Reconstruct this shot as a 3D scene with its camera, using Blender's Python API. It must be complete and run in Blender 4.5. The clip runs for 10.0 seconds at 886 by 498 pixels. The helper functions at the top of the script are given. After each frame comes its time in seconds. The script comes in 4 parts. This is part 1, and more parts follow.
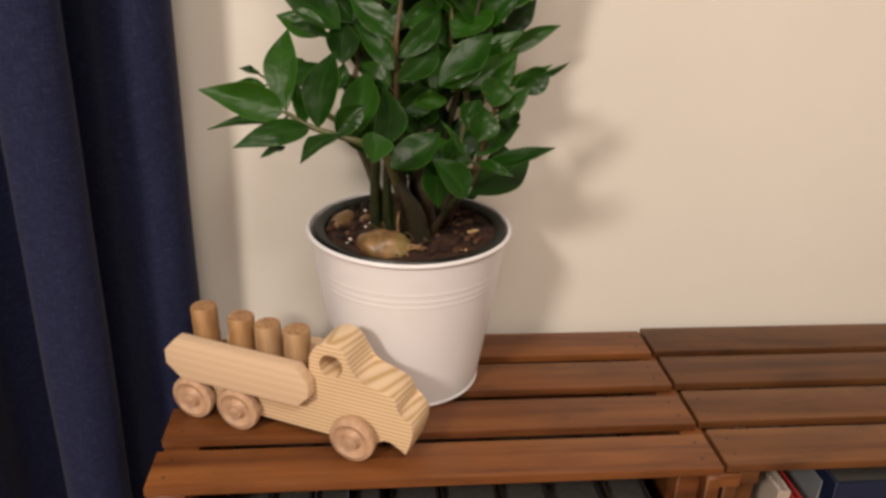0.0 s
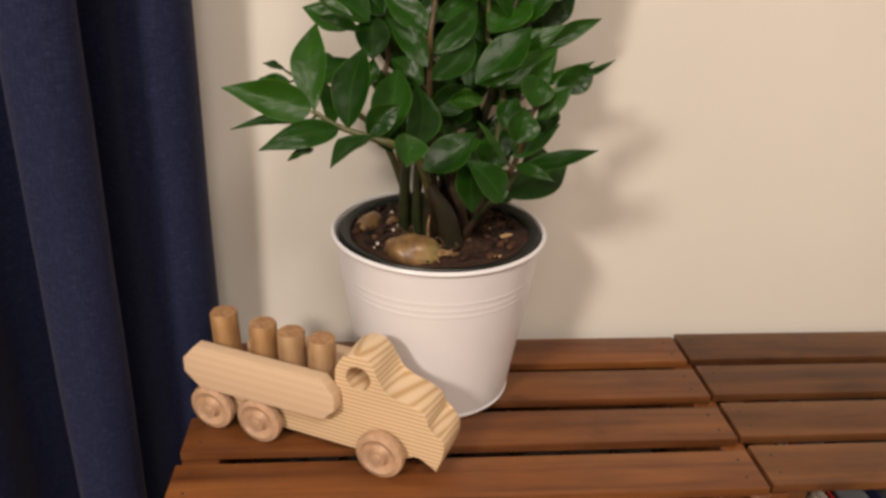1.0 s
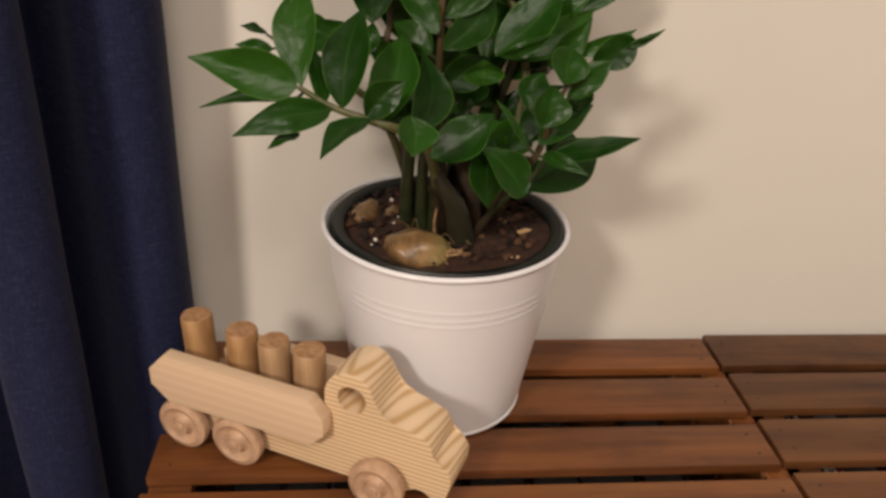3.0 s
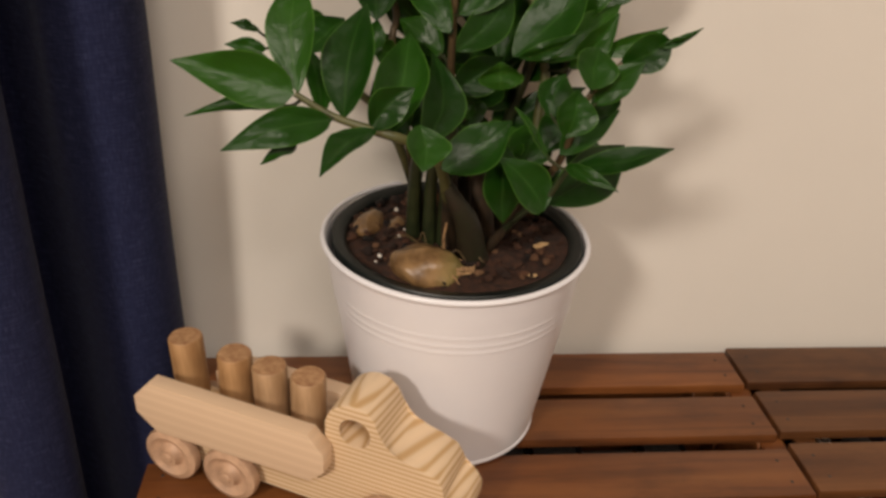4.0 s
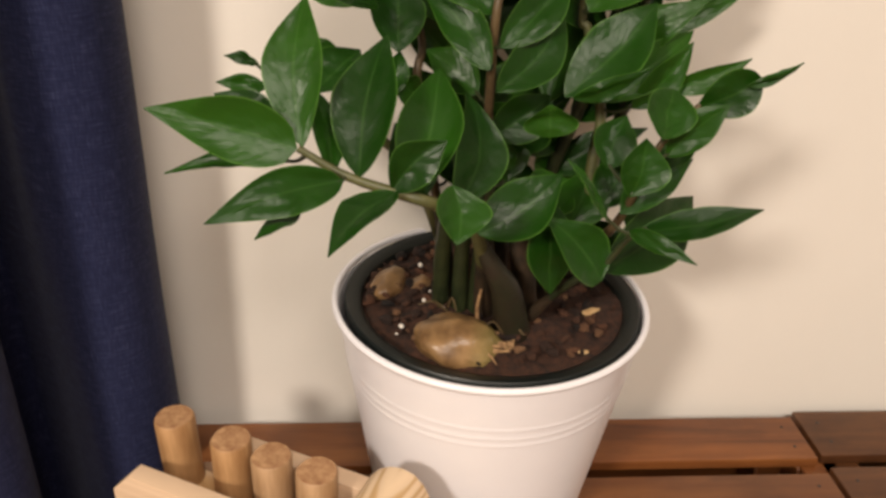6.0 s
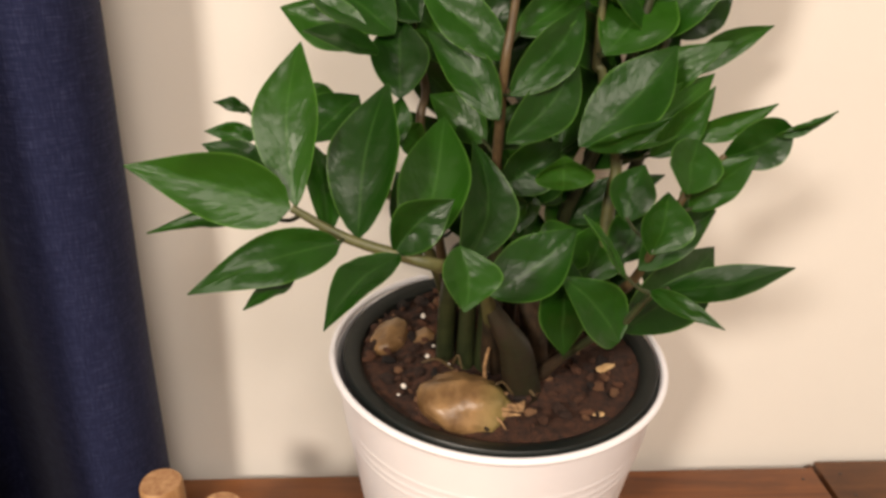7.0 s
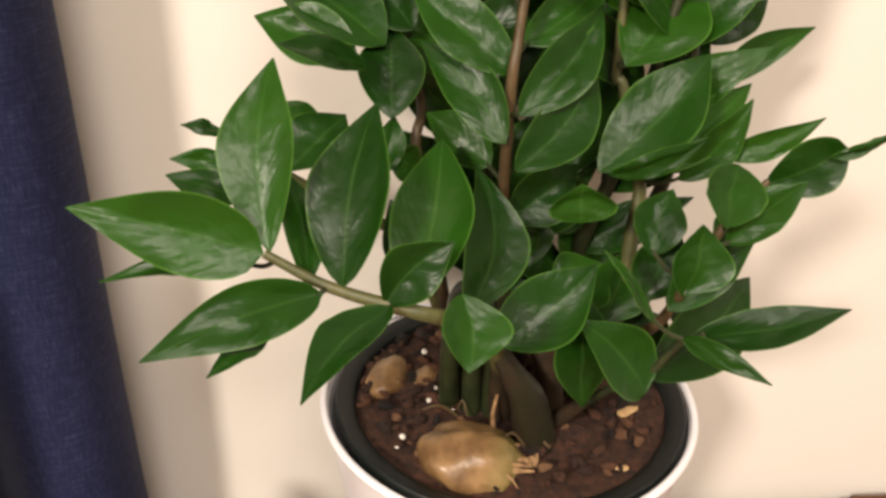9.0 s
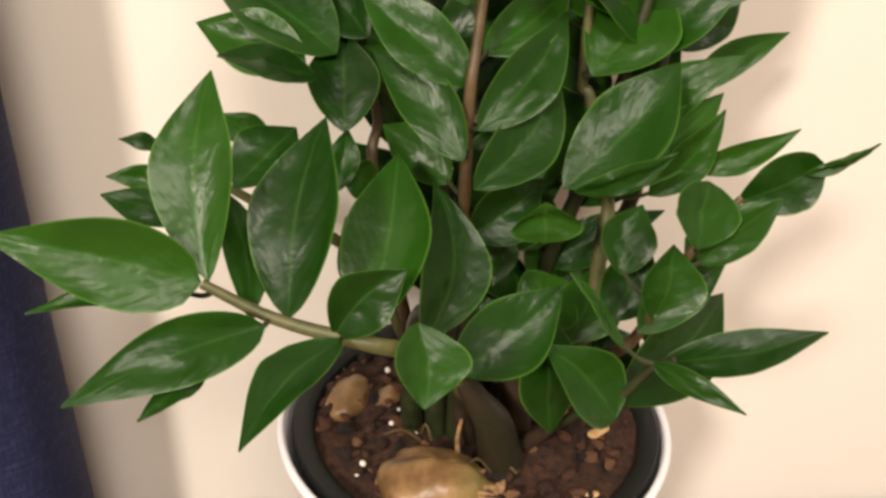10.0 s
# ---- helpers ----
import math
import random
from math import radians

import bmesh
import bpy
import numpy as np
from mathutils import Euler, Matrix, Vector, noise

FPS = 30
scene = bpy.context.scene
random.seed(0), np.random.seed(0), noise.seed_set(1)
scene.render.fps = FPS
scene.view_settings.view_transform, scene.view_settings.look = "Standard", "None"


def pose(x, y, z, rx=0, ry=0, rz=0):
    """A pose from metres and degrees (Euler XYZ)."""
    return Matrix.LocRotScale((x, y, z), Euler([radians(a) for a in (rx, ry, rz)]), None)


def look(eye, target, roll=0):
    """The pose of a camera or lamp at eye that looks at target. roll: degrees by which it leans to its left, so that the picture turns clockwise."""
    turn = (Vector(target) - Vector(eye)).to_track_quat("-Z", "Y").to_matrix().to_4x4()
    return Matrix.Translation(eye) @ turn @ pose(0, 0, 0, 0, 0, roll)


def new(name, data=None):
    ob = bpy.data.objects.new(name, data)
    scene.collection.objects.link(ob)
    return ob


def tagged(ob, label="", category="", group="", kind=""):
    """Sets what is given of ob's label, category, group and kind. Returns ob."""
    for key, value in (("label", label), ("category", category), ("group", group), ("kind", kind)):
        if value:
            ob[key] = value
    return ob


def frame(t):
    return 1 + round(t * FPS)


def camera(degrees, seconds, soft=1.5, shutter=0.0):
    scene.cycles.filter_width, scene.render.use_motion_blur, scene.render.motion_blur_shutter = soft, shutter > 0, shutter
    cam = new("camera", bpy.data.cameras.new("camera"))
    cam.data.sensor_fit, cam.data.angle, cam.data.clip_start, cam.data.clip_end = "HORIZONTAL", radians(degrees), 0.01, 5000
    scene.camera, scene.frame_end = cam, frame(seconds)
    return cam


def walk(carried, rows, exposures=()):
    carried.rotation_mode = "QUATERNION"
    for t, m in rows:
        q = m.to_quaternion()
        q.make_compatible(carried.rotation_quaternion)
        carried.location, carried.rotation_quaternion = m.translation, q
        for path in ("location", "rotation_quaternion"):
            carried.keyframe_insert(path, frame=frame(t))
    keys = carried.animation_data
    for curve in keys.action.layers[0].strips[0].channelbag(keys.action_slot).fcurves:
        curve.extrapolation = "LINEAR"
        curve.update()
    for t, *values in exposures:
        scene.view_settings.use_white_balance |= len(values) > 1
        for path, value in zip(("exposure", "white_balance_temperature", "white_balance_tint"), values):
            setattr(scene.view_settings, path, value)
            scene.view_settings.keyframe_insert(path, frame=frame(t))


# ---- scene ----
cam = camera(58.0, 10.0, soft=3.0)
PATH = [
    (0, (0.1726, -0.4967, 0.9160), (0.3592, 1.3283, 0.1196), 1.75),
    (0.5, (0.1634, -0.4793, 0.9155), (0.3332, 1.3424, 0.1076), 1.48),
    (1, (0.1558, -0.4579, 0.9171), (0.3240, 1.3535, 0.0862), 1.97),
    (1.5, (0.1526, -0.4398, 0.9152), (0.3206, 1.3632, 0.0662), 2.29),
    (2, (0.1559, -0.4123, 0.9105), (0.3283, 1.3778, 0.0353), 2.56),
    (3.5, (0.1499, -0.3394, 0.9029), (0.3409, 1.4141, -0.0399), 3.17),
    (4, (0.1487, -0.3132, 0.9008), (0.3409, 1.4322, -0.0564), 3.15),
    (4.5, (0.1495, -0.2905, 0.8964), (0.3308, 1.4475, -0.0764), 2.98),
    (5, (0.1500, -0.2708, 0.8946), (0.3235, 1.4681, -0.0781), 2.90),
    (5.5, (0.1487, -0.2472, 0.8925), (0.3022, 1.4952, -0.0773), 2.78),
    (7, (0.1469, -0.1958, 0.8968), (0.2972, 1.5804, -0.0102), 2.31),
    (7.5, (0.1472, -0.1802, 0.8931), (0.2944, 1.5893, -0.0275), 2.46),
    (8, (0.1507, -0.1702, 0.8931), (0.2736, 1.5993, -0.0309), 1.66),
    (8.5, (0.1512, -0.1594, 0.8920), (0.2734, 1.6110, -0.0302), 1.46),
    (9, (0.1525, -0.1498, 0.8920), (0.2871, 1.6239, -0.0222), 1.33),
    (9.5, (0.1569, -0.1413, 0.8940), (0.3218, 1.6320, -0.0162), 1.45),
    (10, (0.1613, -0.1306, 0.8928), (0.3499, 1.6324, -0.0326), 1.68),
]
walk(cam, [(t, look(eye, target, roll)) for t, eye, target, roll in PATH], [(0.0, 0.05), (2.0, 0.0), (3.5, -0.15), (4.5, -0.10), (5.5, 0.18), (7.0, 0.55), (8.5, 0.72), (10.0, 0.75)])

# ---- world and light ----
world = bpy.data.worlds.new("room_world")
scene.world = world
world.use_nodes = True
wbg = world.node_tree.nodes["Background"]
wbg.inputs[0].default_value = (1.0, 0.82, 0.62, 1)
wbg.inputs[1].default_value = 0.02


def area_lamp(name, eye, target, size, watts, colour):
    data = bpy.data.lights.new(name, "AREA")
    data.shape, data.size, data.energy, data.color = "DISK", size, watts, colour
    ob = new(name, data)
    ob.matrix_world = look(eye, target)
    return ob


area_lamp("room_lamp", (-0.98, -1.62, 1.84), (0.2, 0.15, 0.68), 0.32, 32, (1.0, 0.87, 0.75))
# added broad fill, no known source: lightens the shadows of curtain and plant
area_lamp("unseen_fill_lamp", (0.45, -1.60, 2.55), (0.3, -0.8, 0.2), 1.1, 52, (1.0, 0.87, 0.765))


# ---- materials ----
def material(name, colour, rough=0.6, metal=0.0, spec=0.5):
    m = bpy.data.materials.new(name)
    m.use_nodes = True
    b = m.node_tree.nodes["Principled BSDF"]
    b.inputs["Base Color"].default_value = (*colour, 1)
    b.inputs["Roughness"].default_value = rough
    b.inputs["Metallic"].default_value = metal
    b.inputs["Specular IOR Level"].default_value = spec
    return m


def nd(m, kind, **inputs):
    n = m.node_tree.nodes.new(kind)
    for k, v in inputs.items():
        n.inputs[k.replace("_", " ")].default_value = v
    return n


def wire(m, a, out, b, into):
    m.node_tree.links.new(a.outputs[out], b.inputs[into])


def bsdf(m):
    return m.node_tree.nodes["Principled BSDF"]


def ramp(m, stops):
    n = m.node_tree.nodes.new("ShaderNodeValToRGB")
    e = n.color_ramp.elements
    while len(e) < len(stops):
        e.new(0.5)
    for el, (p, c) in zip(e, stops):
        el.position, el.color = p, (*c, 1)
    return n


def coords(m, scale, space="Object"):
    tc = m.node_tree.nodes.new("ShaderNodeTexCoord")
    mp = m.node_tree.nodes.new("ShaderNodeMapping")
    mp.inputs["Scale"].default_value = scale
    wire(m, tc, space, mp, "Vector")
    return mp


def bump(m, src, out, strength, dist=0.001):
    b = nd(m, "ShaderNodeBump", Strength=strength, Distance=dist)
    wire(m, src, out, b, "Height")
    wire(m, b, "Normal", bsdf(m), "Normal")
    return b


def mottled(name, dark, light, scale, rough, bumps=0.2, fine=8.0, detail=5, along=1.0):
    """Two scales of noise between two colours, with a fine bump."""
    m = material(name, light, rough)
    mp = coords(m, (scale, scale, scale * along))
    n1 = nd(m, "ShaderNodeTexNoise", Scale=1.0, Detail=detail, Roughness=0.6)
    wire(m, mp, "Vector", n1, "Vector")
    r = ramp(m, [(0.3, dark), (0.7, light)])
    wire(m, n1, "Fac", r, "Fac")
    wire(m, r, "Color", bsdf(m), "Base Color")
    n2 = nd(m, "ShaderNodeTexNoise", Scale=fine, Detail=4)
    wire(m, mp, "Vector", n2, "Vector")
    bump(m, n2, "Fac", bumps)
    return m


WALL = mottled("wall_paint", (0.735, 0.70, 0.635), (0.775, 0.74, 0.675), 3.0, 0.75, 0.10, 60.0)
CEIL = mottled("ceiling_paint", (0.76, 0.74, 0.70), (0.80, 0.78, 0.74), 3.0, 0.8, 0.10, 60.0)
FLOOR = mottled("floor_wood", (0.16, 0.09, 0.05), (0.26, 0.15, 0.08), 4.0, 0.45)


def stained_wood(name, dark, mid, light):
    """Brown oiled softwood; grain along x, each board its own tone."""
    m = material(name, (0.25, 0.12, 0.05), 0.48)
    oi = m.node_tree.nodes.new("ShaderNodeObjectInfo")
    tc = m.node_tree.nodes.new("ShaderNodeTexCoord")
    off = nd(m, "ShaderNodeVectorMath")
    off.operation = "MULTIPLY_ADD"
    off.inputs[1].default_value = (1, 1, 1)
    sc = nd(m, "ShaderNodeVectorMath")
    sc.operation = "SCALE"
    sc.inputs[0].default_value = (37.0, 11.0, 23.0)
    wire(m, oi, "Random", sc, "Scale")
    wire(m, tc, "Object", off, 0)
    wire(m, sc, "Vector", off, 2)
    mp = nd(m, "ShaderNodeMapping", Scale=(3.0, 55.0, 40.0))
    wire(m, off, "Vector", mp, "Vector")
    grain = nd(m, "ShaderNodeTexNoise", Scale=1.0, Detail=6, Roughness=0.62, Distortion=0.6)
    wire(m, mp, "Vector", grain, "Vector")
    r = ramp(m, [(0.22, dark), (0.48, mid), (0.78, light)])
    wire(m, grain, "Fac", r, "Fac")
    mp2 = nd(m, "ShaderNodeMapping", Scale=(9.0, 22.0, 14.0))
    wire(m, off, "Vector", mp2, "Vector")
    blot = nd(m, "ShaderNodeTexNoise", Scale=1.0, Detail=6, Roughness=0.65)
    wire(m, mp2, "Vector", blot, "Vector")
    r2 = ramp(m, [(0.30, (0.50, 0.45, 0.42)), (0.45, (0.88, 0.85, 0.83)), (0.70, (1.14, 1.10, 1.04))])
    wire(m, blot, "Fac", r2, "Fac")
    mul = nd(m, "ShaderNodeMix")
    mul.data_type, mul.blend_type = "RGBA", "MULTIPLY"
    mul.inputs["Factor"].default_value = 1.0
    wire(m, r, "Color", mul, 6)
    wire(m, r2, "Color", mul, 7)
    hsv = nd(m, "ShaderNodeHueSaturation", Hue=0.5, Saturation=1.0)
    tone = nd(m, "ShaderNodeMapRange")
    tone.inputs["To Min"].default_value, tone.inputs["To Max"].default_value = 0.82, 1.18
    wire(m, oi, "Random", tone, "Value")
    wire(m, tone, "Result", hsv, "Value")
    wire(m, mul, 2, hsv, "Color")
    wire(m, hsv, "Color", bsdf(m), "Base Color")
    bump(m, grain, "Fac", 0.25, 0.0008)
    return m


STAINED = stained_wood("stained_wood", (0.042, 0.011, 0.0036), (0.152, 0.052, 0.0135), (0.248, 0.099, 0.028))
DULL = stained_wood("dull_stained_wood", (0.041, 0.0135, 0.0048), (0.112, 0.0420, 0.0125), (0.180, 0.076, 0.024))


def pine(name, light, dark, rings=1.0):
    """Pale planed pine: growth rings as bands seen on face and end grain."""
    m = material(name, light, 0.55)
    mp = coords(m, (9.0, 26.0, 26.0))
    warp = nd(m, "ShaderNodeTexNoise", Scale=0.55, Detail=2)
    wire(m, mp, "Vector", warp, "Vector")
    wave = nd(m, "ShaderNodeTexWave", Scale=rings, Distortion=2.4, Detail=1.5, Detail_Scale=0.45)
    wave.wave_type, wave.bands_direction = "BANDS", "Z"
    mp3 = coords(m, (5.0, 26.0, 92.0))
    mp3.inputs["Rotation"].default_value = (0.30, 0.03, 0.0)
    wire(m, mp3, "Vector", wave, "Vector")
    r = ramp(m, [(0.0, light), (0.55, tuple(0.93 * c for c in light)), (0.97, dark)])
    wire(m, wave, "Fac", r, "Fac")
    wire(m, r, "Color", bsdf(m), "Base Color")
    fine = nd(m, "ShaderNodeTexNoise", Scale=18.0, Detail=4)
    wire(m, mp, "Vector", fine, "Vector")
    bump(m, fine, "Fac", 0.12, 0.0005)
    return m


PINE = pine("planed_pine", (0.76, 0.57, 0.37), (0.54, 0.340, 0.155))
BOARD = pine("smooth_pine", (0.72, 0.53, 0.36), (0.675, 0.485, 0.32), 0.5)
WHEEL = mottled("beech", (0.36, 0.225, 0.145), (0.60, 0.385, 0.245), 80.0, 0.5, 0.1, 5.0)
LOG = mottled("bark_free_twig", (0.27, 0.135, 0.05), (0.50, 0.295, 0.135), 120.0, 0.55, 0.3, 4.0, 6, 0.12)
LOG_GREY = mottled("weathered_twig", (0.29, 0.165, 0.075), (0.50, 0.325, 0.18), 120.0, 0.6, 0.3, 4.0, 6, 0.12)
LOG_END = mottled("twig_end", (0.26, 0.12, 0.05), (0.50, 0.30, 0.15), 220.0, 0.65, 0.2, 4.0)
ENAMEL = mottled("white_enamel", (0.80, 0.79, 0.82), (0.84, 0.83, 0.86), 12.0, 0.28, 0.02, 20.0)
NURSERY = mottled("black_plastic", (0.003, 0.006, 0.0055), (0.006, 0.010, 0.009), 40.0, 0.42, 0.1)
SOIL = mottled("potting_soil", (0.003, 0.0014, 0.0009), (0.066, 0.024, 0.0100), 260.0, 0.95, 1.0, 3.0, 8)


def clod_material():
    m = mottled("soil_clod", (0.5, 0.5, 0.5), (1.0, 1.0, 1.0), 400.0, 0.95, 0.8, 3.0)
    oi = m.node_tree.nodes.new("ShaderNodeObjectInfo")
    r = ramp(m, [(0.0, (0.005, 0.0025, 0.0015)), (0.5, (0.026, 0.010, 0.0045)), (0.85, (0.068, 0.026, 0.011)), (1.0, (0.16, 0.085, 0.04))])
    wire(m, oi, "Random", r, "Fac")
    wire(m, r, "Color", bsdf(m), "Base Color")
    return m


CLOD = clod_material()
NAIL = mottled("dark_nail", (0.015, 0.010, 0.008), (0.04, 0.028, 0.022), 900.0, 0.5)
PERLITE = material("perlite", (0.75, 0.70, 0.62), 0.8)
FRAY = mottled("torn_skin", (0.14, 0.07, 0.03), (0.48, 0.30, 0.14), 260.0, 0.8)
CHIP = mottled("wood_chip", (0.40, 0.24, 0.10), (0.58, 0.40, 0.20), 200.0, 0.8)
TUBER = mottled("tuber_skin", (0.085, 0.042, 0.016), (0.37, 0.225, 0.098), 55.0, 0.34, 0.45, 4.0, 7)


def tuber_green(m):
    """The end from which it sprouts is tinged green."""
    links = bsdf(m).inputs["Base Color"].links
    ramp_out = links[0].from_socket
    tc = m.node_tree.nodes.new("ShaderNodeTexCoord")
    sep = m.node_tree.nodes.new("ShaderNodeSeparateXYZ")
    wire(m, tc, "Object", sep, "Vector")
    mr = nd(m, "ShaderNodeMapRange")
    mr.inputs["From Min"].default_value, mr.inputs["From Max"].default_value = 0.003, 0.017
    mr.inputs["To Max"].default_value = 0.6
    wire(m, sep, "X", mr, "Value")
    mix = nd(m, "ShaderNodeMix")
    mix.data_type = "RGBA"
    mix.inputs[7].default_value = (0.20, 0.19, 0.055, 1)
    m.node_tree.links.new(ramp_out, mix.inputs[6])
    wire(m, mr, "Result", mix, 0)
    wire(m, mix, 2, bsdf(m), "Base Color")


tuber_green(TUBER)
SHEATH = mottled("dry_sheath", (0.012, 0.010, 0.005), (0.060, 0.036, 0.018), 110.0, 0.6, 0.4)
SPATHE = mottled("leaf_sheath", (0.022, 0.011, 0.007), (0.017, 0.023, 0.009), 45.0, 0.5, 0.25)
# stem green with the shade of the leaves above put into its colour
STEM_SHADED = mottled("stem_green_shaded", (0.010, 0.016, 0.006), (0.038, 0.048, 0.016), 70.0, 0.45)
STEM_PALE = mottled("stem_pale_green", (0.045, 0.055, 0.018), (0.125, 0.120, 0.042), 90.0, 0.45)
STEM_BROWN = mottled("stem_brown", (0.045, 0.028, 0.012), (0.11, 0.075, 0.032), 90.0, 0.5)


def leaf_material():
    """Waxy green leaf with a paler midrib, fine veins and a bright margin."""
    m = material("waxy_leaf", (0.03, 0.10, 0.015), 0.33, 0, 0.22)
    uv = m.node_tree.nodes.new("ShaderNodeUVMap")
    sep = m.node_tree.nodes.new("ShaderNodeSeparateXYZ")
    wire(m, uv, "UV", sep, "Vector")
    cen = nd(m, "ShaderNodeMath")
    cen.operation = "SUBTRACT"
    cen.inputs[1].default_value = 0.5
    wire(m, sep, "Y", cen, 0)
    dist = nd(m, "ShaderNodeMath")
    dist.operation = "ABSOLUTE"
    wire(m, cen, 0, dist, 0)
    rib = ramp(m, [(0.0, (1, 1, 1)), (0.035, (0, 0, 0))])
    wire(m, dist, 0, rib, "Fac")
    edge = ramp(m, [(0.465, (0, 0, 0)), (0.497, (1, 1, 1))])
    wire(m, dist, 0, edge, "Fac")
    oi = m.node_tree.nodes.new("ShaderNodeObjectInfo")
    tone = ramp(m, [(0.0, (0.0058, 0.029, 0.0016)), (0.5, (0.0105, 0.048, 0.0026)), (1.0, (0.0180, 0.068, 0.0040))])
    wire(m, oi, "Random", tone, "Fac")
    mp = coords(m, (60, 60, 60))
    n = nd(m, "ShaderNodeTexNoise", Scale=1.0, Detail=4)
    wire(m, mp, "Vector", n, "Vector")
    mott = nd(m, "ShaderNodeMapRange")
    mott.inputs["To Min"].default_value, mott.inputs["To Max"].default_value = 0.7, 1.3
    wire(m, n, "Fac", mott, "Value")
    hsv = nd(m, "ShaderNodeHueSaturation", Hue=0.5, Saturation=1.0)
    wire(m, mott, "Result", hsv, "Value")
    wire(m, tone, "Color", hsv, "Color")
    a = nd(m, "ShaderNodeMix")
    a.data_type = "RGBA"
    a.inputs[7].default_value = (0.10, 0.22, 0.05, 1)
    wire(m, hsv, "Color", a, 6)
    k = nd(m, "ShaderNodeMath")
    k.operation = "MULTIPLY"
    k.inputs[1].default_value = 0.16
    wire(m, rib, "Color", k, 0)
    wire(m, k, 0, a, 0)
    b = nd(m, "ShaderNodeMix")
    b.data_type = "RGBA"
    b.inputs[7].default_value = (0.12, 0.27, 0.04, 1)
    wire(m, a, 2, b, 6)
    k2 = nd(m, "ShaderNodeMath")
    k2.operation = "MULTIPLY"
    k2.inputs[1].default_value = 0.4
    wire(m, edge, "Color", k2, 0)
    wire(m, k2, 0, b, 0)
    wire(m, b, 2, bsdf(m), "Base Color")
    # crinkled surface: fine veins slant away from the midrib
    vv = nd(m, "ShaderNodeMath")
    vv.operation = "MULTIPLY_ADD"
    vv.inputs[1].default_value = -0.7
    wire(m, dist, 0, vv, 0)
    wire(m, sep, "X", vv, 2)
    cm = m.node_tree.nodes.new("ShaderNodeCombineXYZ")
    wire(m, vv, 0, cm, "X")
    wire(m, sep, "Y", cm, "Y")
    wire(m, oi, "Random", cm, "Z")
    mpv = nd(m, "ShaderNodeMapping", Scale=(9.0, 3.5, 40.0))
    wire(m, cm, "Vector", mpv, "Vector")
    vein = nd(m, "ShaderNodeTexNoise", Scale=1.0, Detail=3, Roughness=0.55)
    wire(m, mpv, "Vector", vein, "Vector")
    n3 = nd(m, "ShaderNodeTexNoise", Scale=2.4, Detail=2)
    wire(m, mp, "Vector", n3, "Vector")
    add = nd(m, "ShaderNodeMath")
    add.operation = "MULTIPLY_ADD"
    add.inputs[1].default_value = 0.55
    wire(m, vein, "Fac", add, 0)
    wire(m, n3, "Fac", add, 2)
    bump(m, add, 0, 0.55, 0.0010)
    return m


LEAF = leaf_material()


def cloth():
    """Blue woven curtain cloth: crossing threads with slubs."""
    m = material("blue_weave", (0.035, 0.05, 0.16), 0.85, 0, 0.2)
    mp = coords(m, (1500, 1500, 160))
    a = nd(m, "ShaderNodeTexNoise", Scale=1.0, Detail=2)
    wire(m, mp, "Vector", a, "Vector")
    mp2 = coords(m, (110, 110, 1500))
    b = nd(m, "ShaderNodeTexNoise", Scale=1.0, Detail=2)
    wire(m, mp2, "Vector", b, "Vector")
    s = nd(m, "ShaderNodeMath")
    s.operation = "ADD"
    wire(m, a, "Fac", s, 0)
    wire(m, b, "Fac", s, 1)
    h = nd(m, "ShaderNodeMath")
    h.operation = "MULTIPLY"
    h.inputs[1].default_value = 0.5
    wire(m, s, 0, h, 0)
    r = ramp(m, [(0.28, (0.0055, 0.0075, 0.028)), (0.52, (0.0130, 0.0170, 0.053)), (0.74, (0.040, 0.047, 0.102))])
    wire(m, h, 0, r, "Fac")
    wire(m, r, "Color", bsdf(m), "Base Color")
    bump(m, h, 0, 0.5, 0.0008)
    bsdf(m).inputs["Sheen Weight"].default_value = 0.05
    bsdf(m).inputs["Sheen Roughness"].default_value = 0.4
    return m


CLOTH = cloth()


# ---- building helpers ----
def finish(name, bm, mat, parent=None, smooth=False, angle=40):
    bmesh.ops.recalc_face_normals(bm, faces=bm.faces[:])
    me = bpy.data.meshes.new(name)
    bm.to_mesh(me)
    bm.free()
    for mt in (mat if isinstance(mat, (list, tuple)) else [mat]):
        me.materials.append(mt)
    if smooth:
        for p in me.polygons:
            p.use_smooth = True
        if angle < 180:
            me.set_sharp_from_angle(angle=radians(angle))
    ob = new(name, me)
    if parent is not None:
        ob.parent = parent
    return ob


def part(name, bm, mat, parent, label="", smooth=True):
    ob = finish(name, bm, mat, parent, smooth)
    if label:
        tagged(ob, label)
    return ob


def holder(name, m, label, category, group=""):
    ob = new(name)
    ob.matrix_basis = m
    return tagged(ob, label, category, group)


def box(bm, lo, hi, bevel=0.0, seg=2):
    c = [(a + b) / 2 for a, b in zip(lo, hi)]
    s = [b - a for a, b in zip(lo, hi)]
    g = bmesh.ops.create_cube(bm, size=1.0, matrix=Matrix.Translation(c) @ Matrix.Diagonal((*s, 1)))
    if bevel:
        es = list({e for v in g["verts"] for e in v.link_edges})
        bmesh.ops.bevel(bm, geom=es, offset=bevel, segments=seg, profile=0.6, affect="EDGES")
    return bm


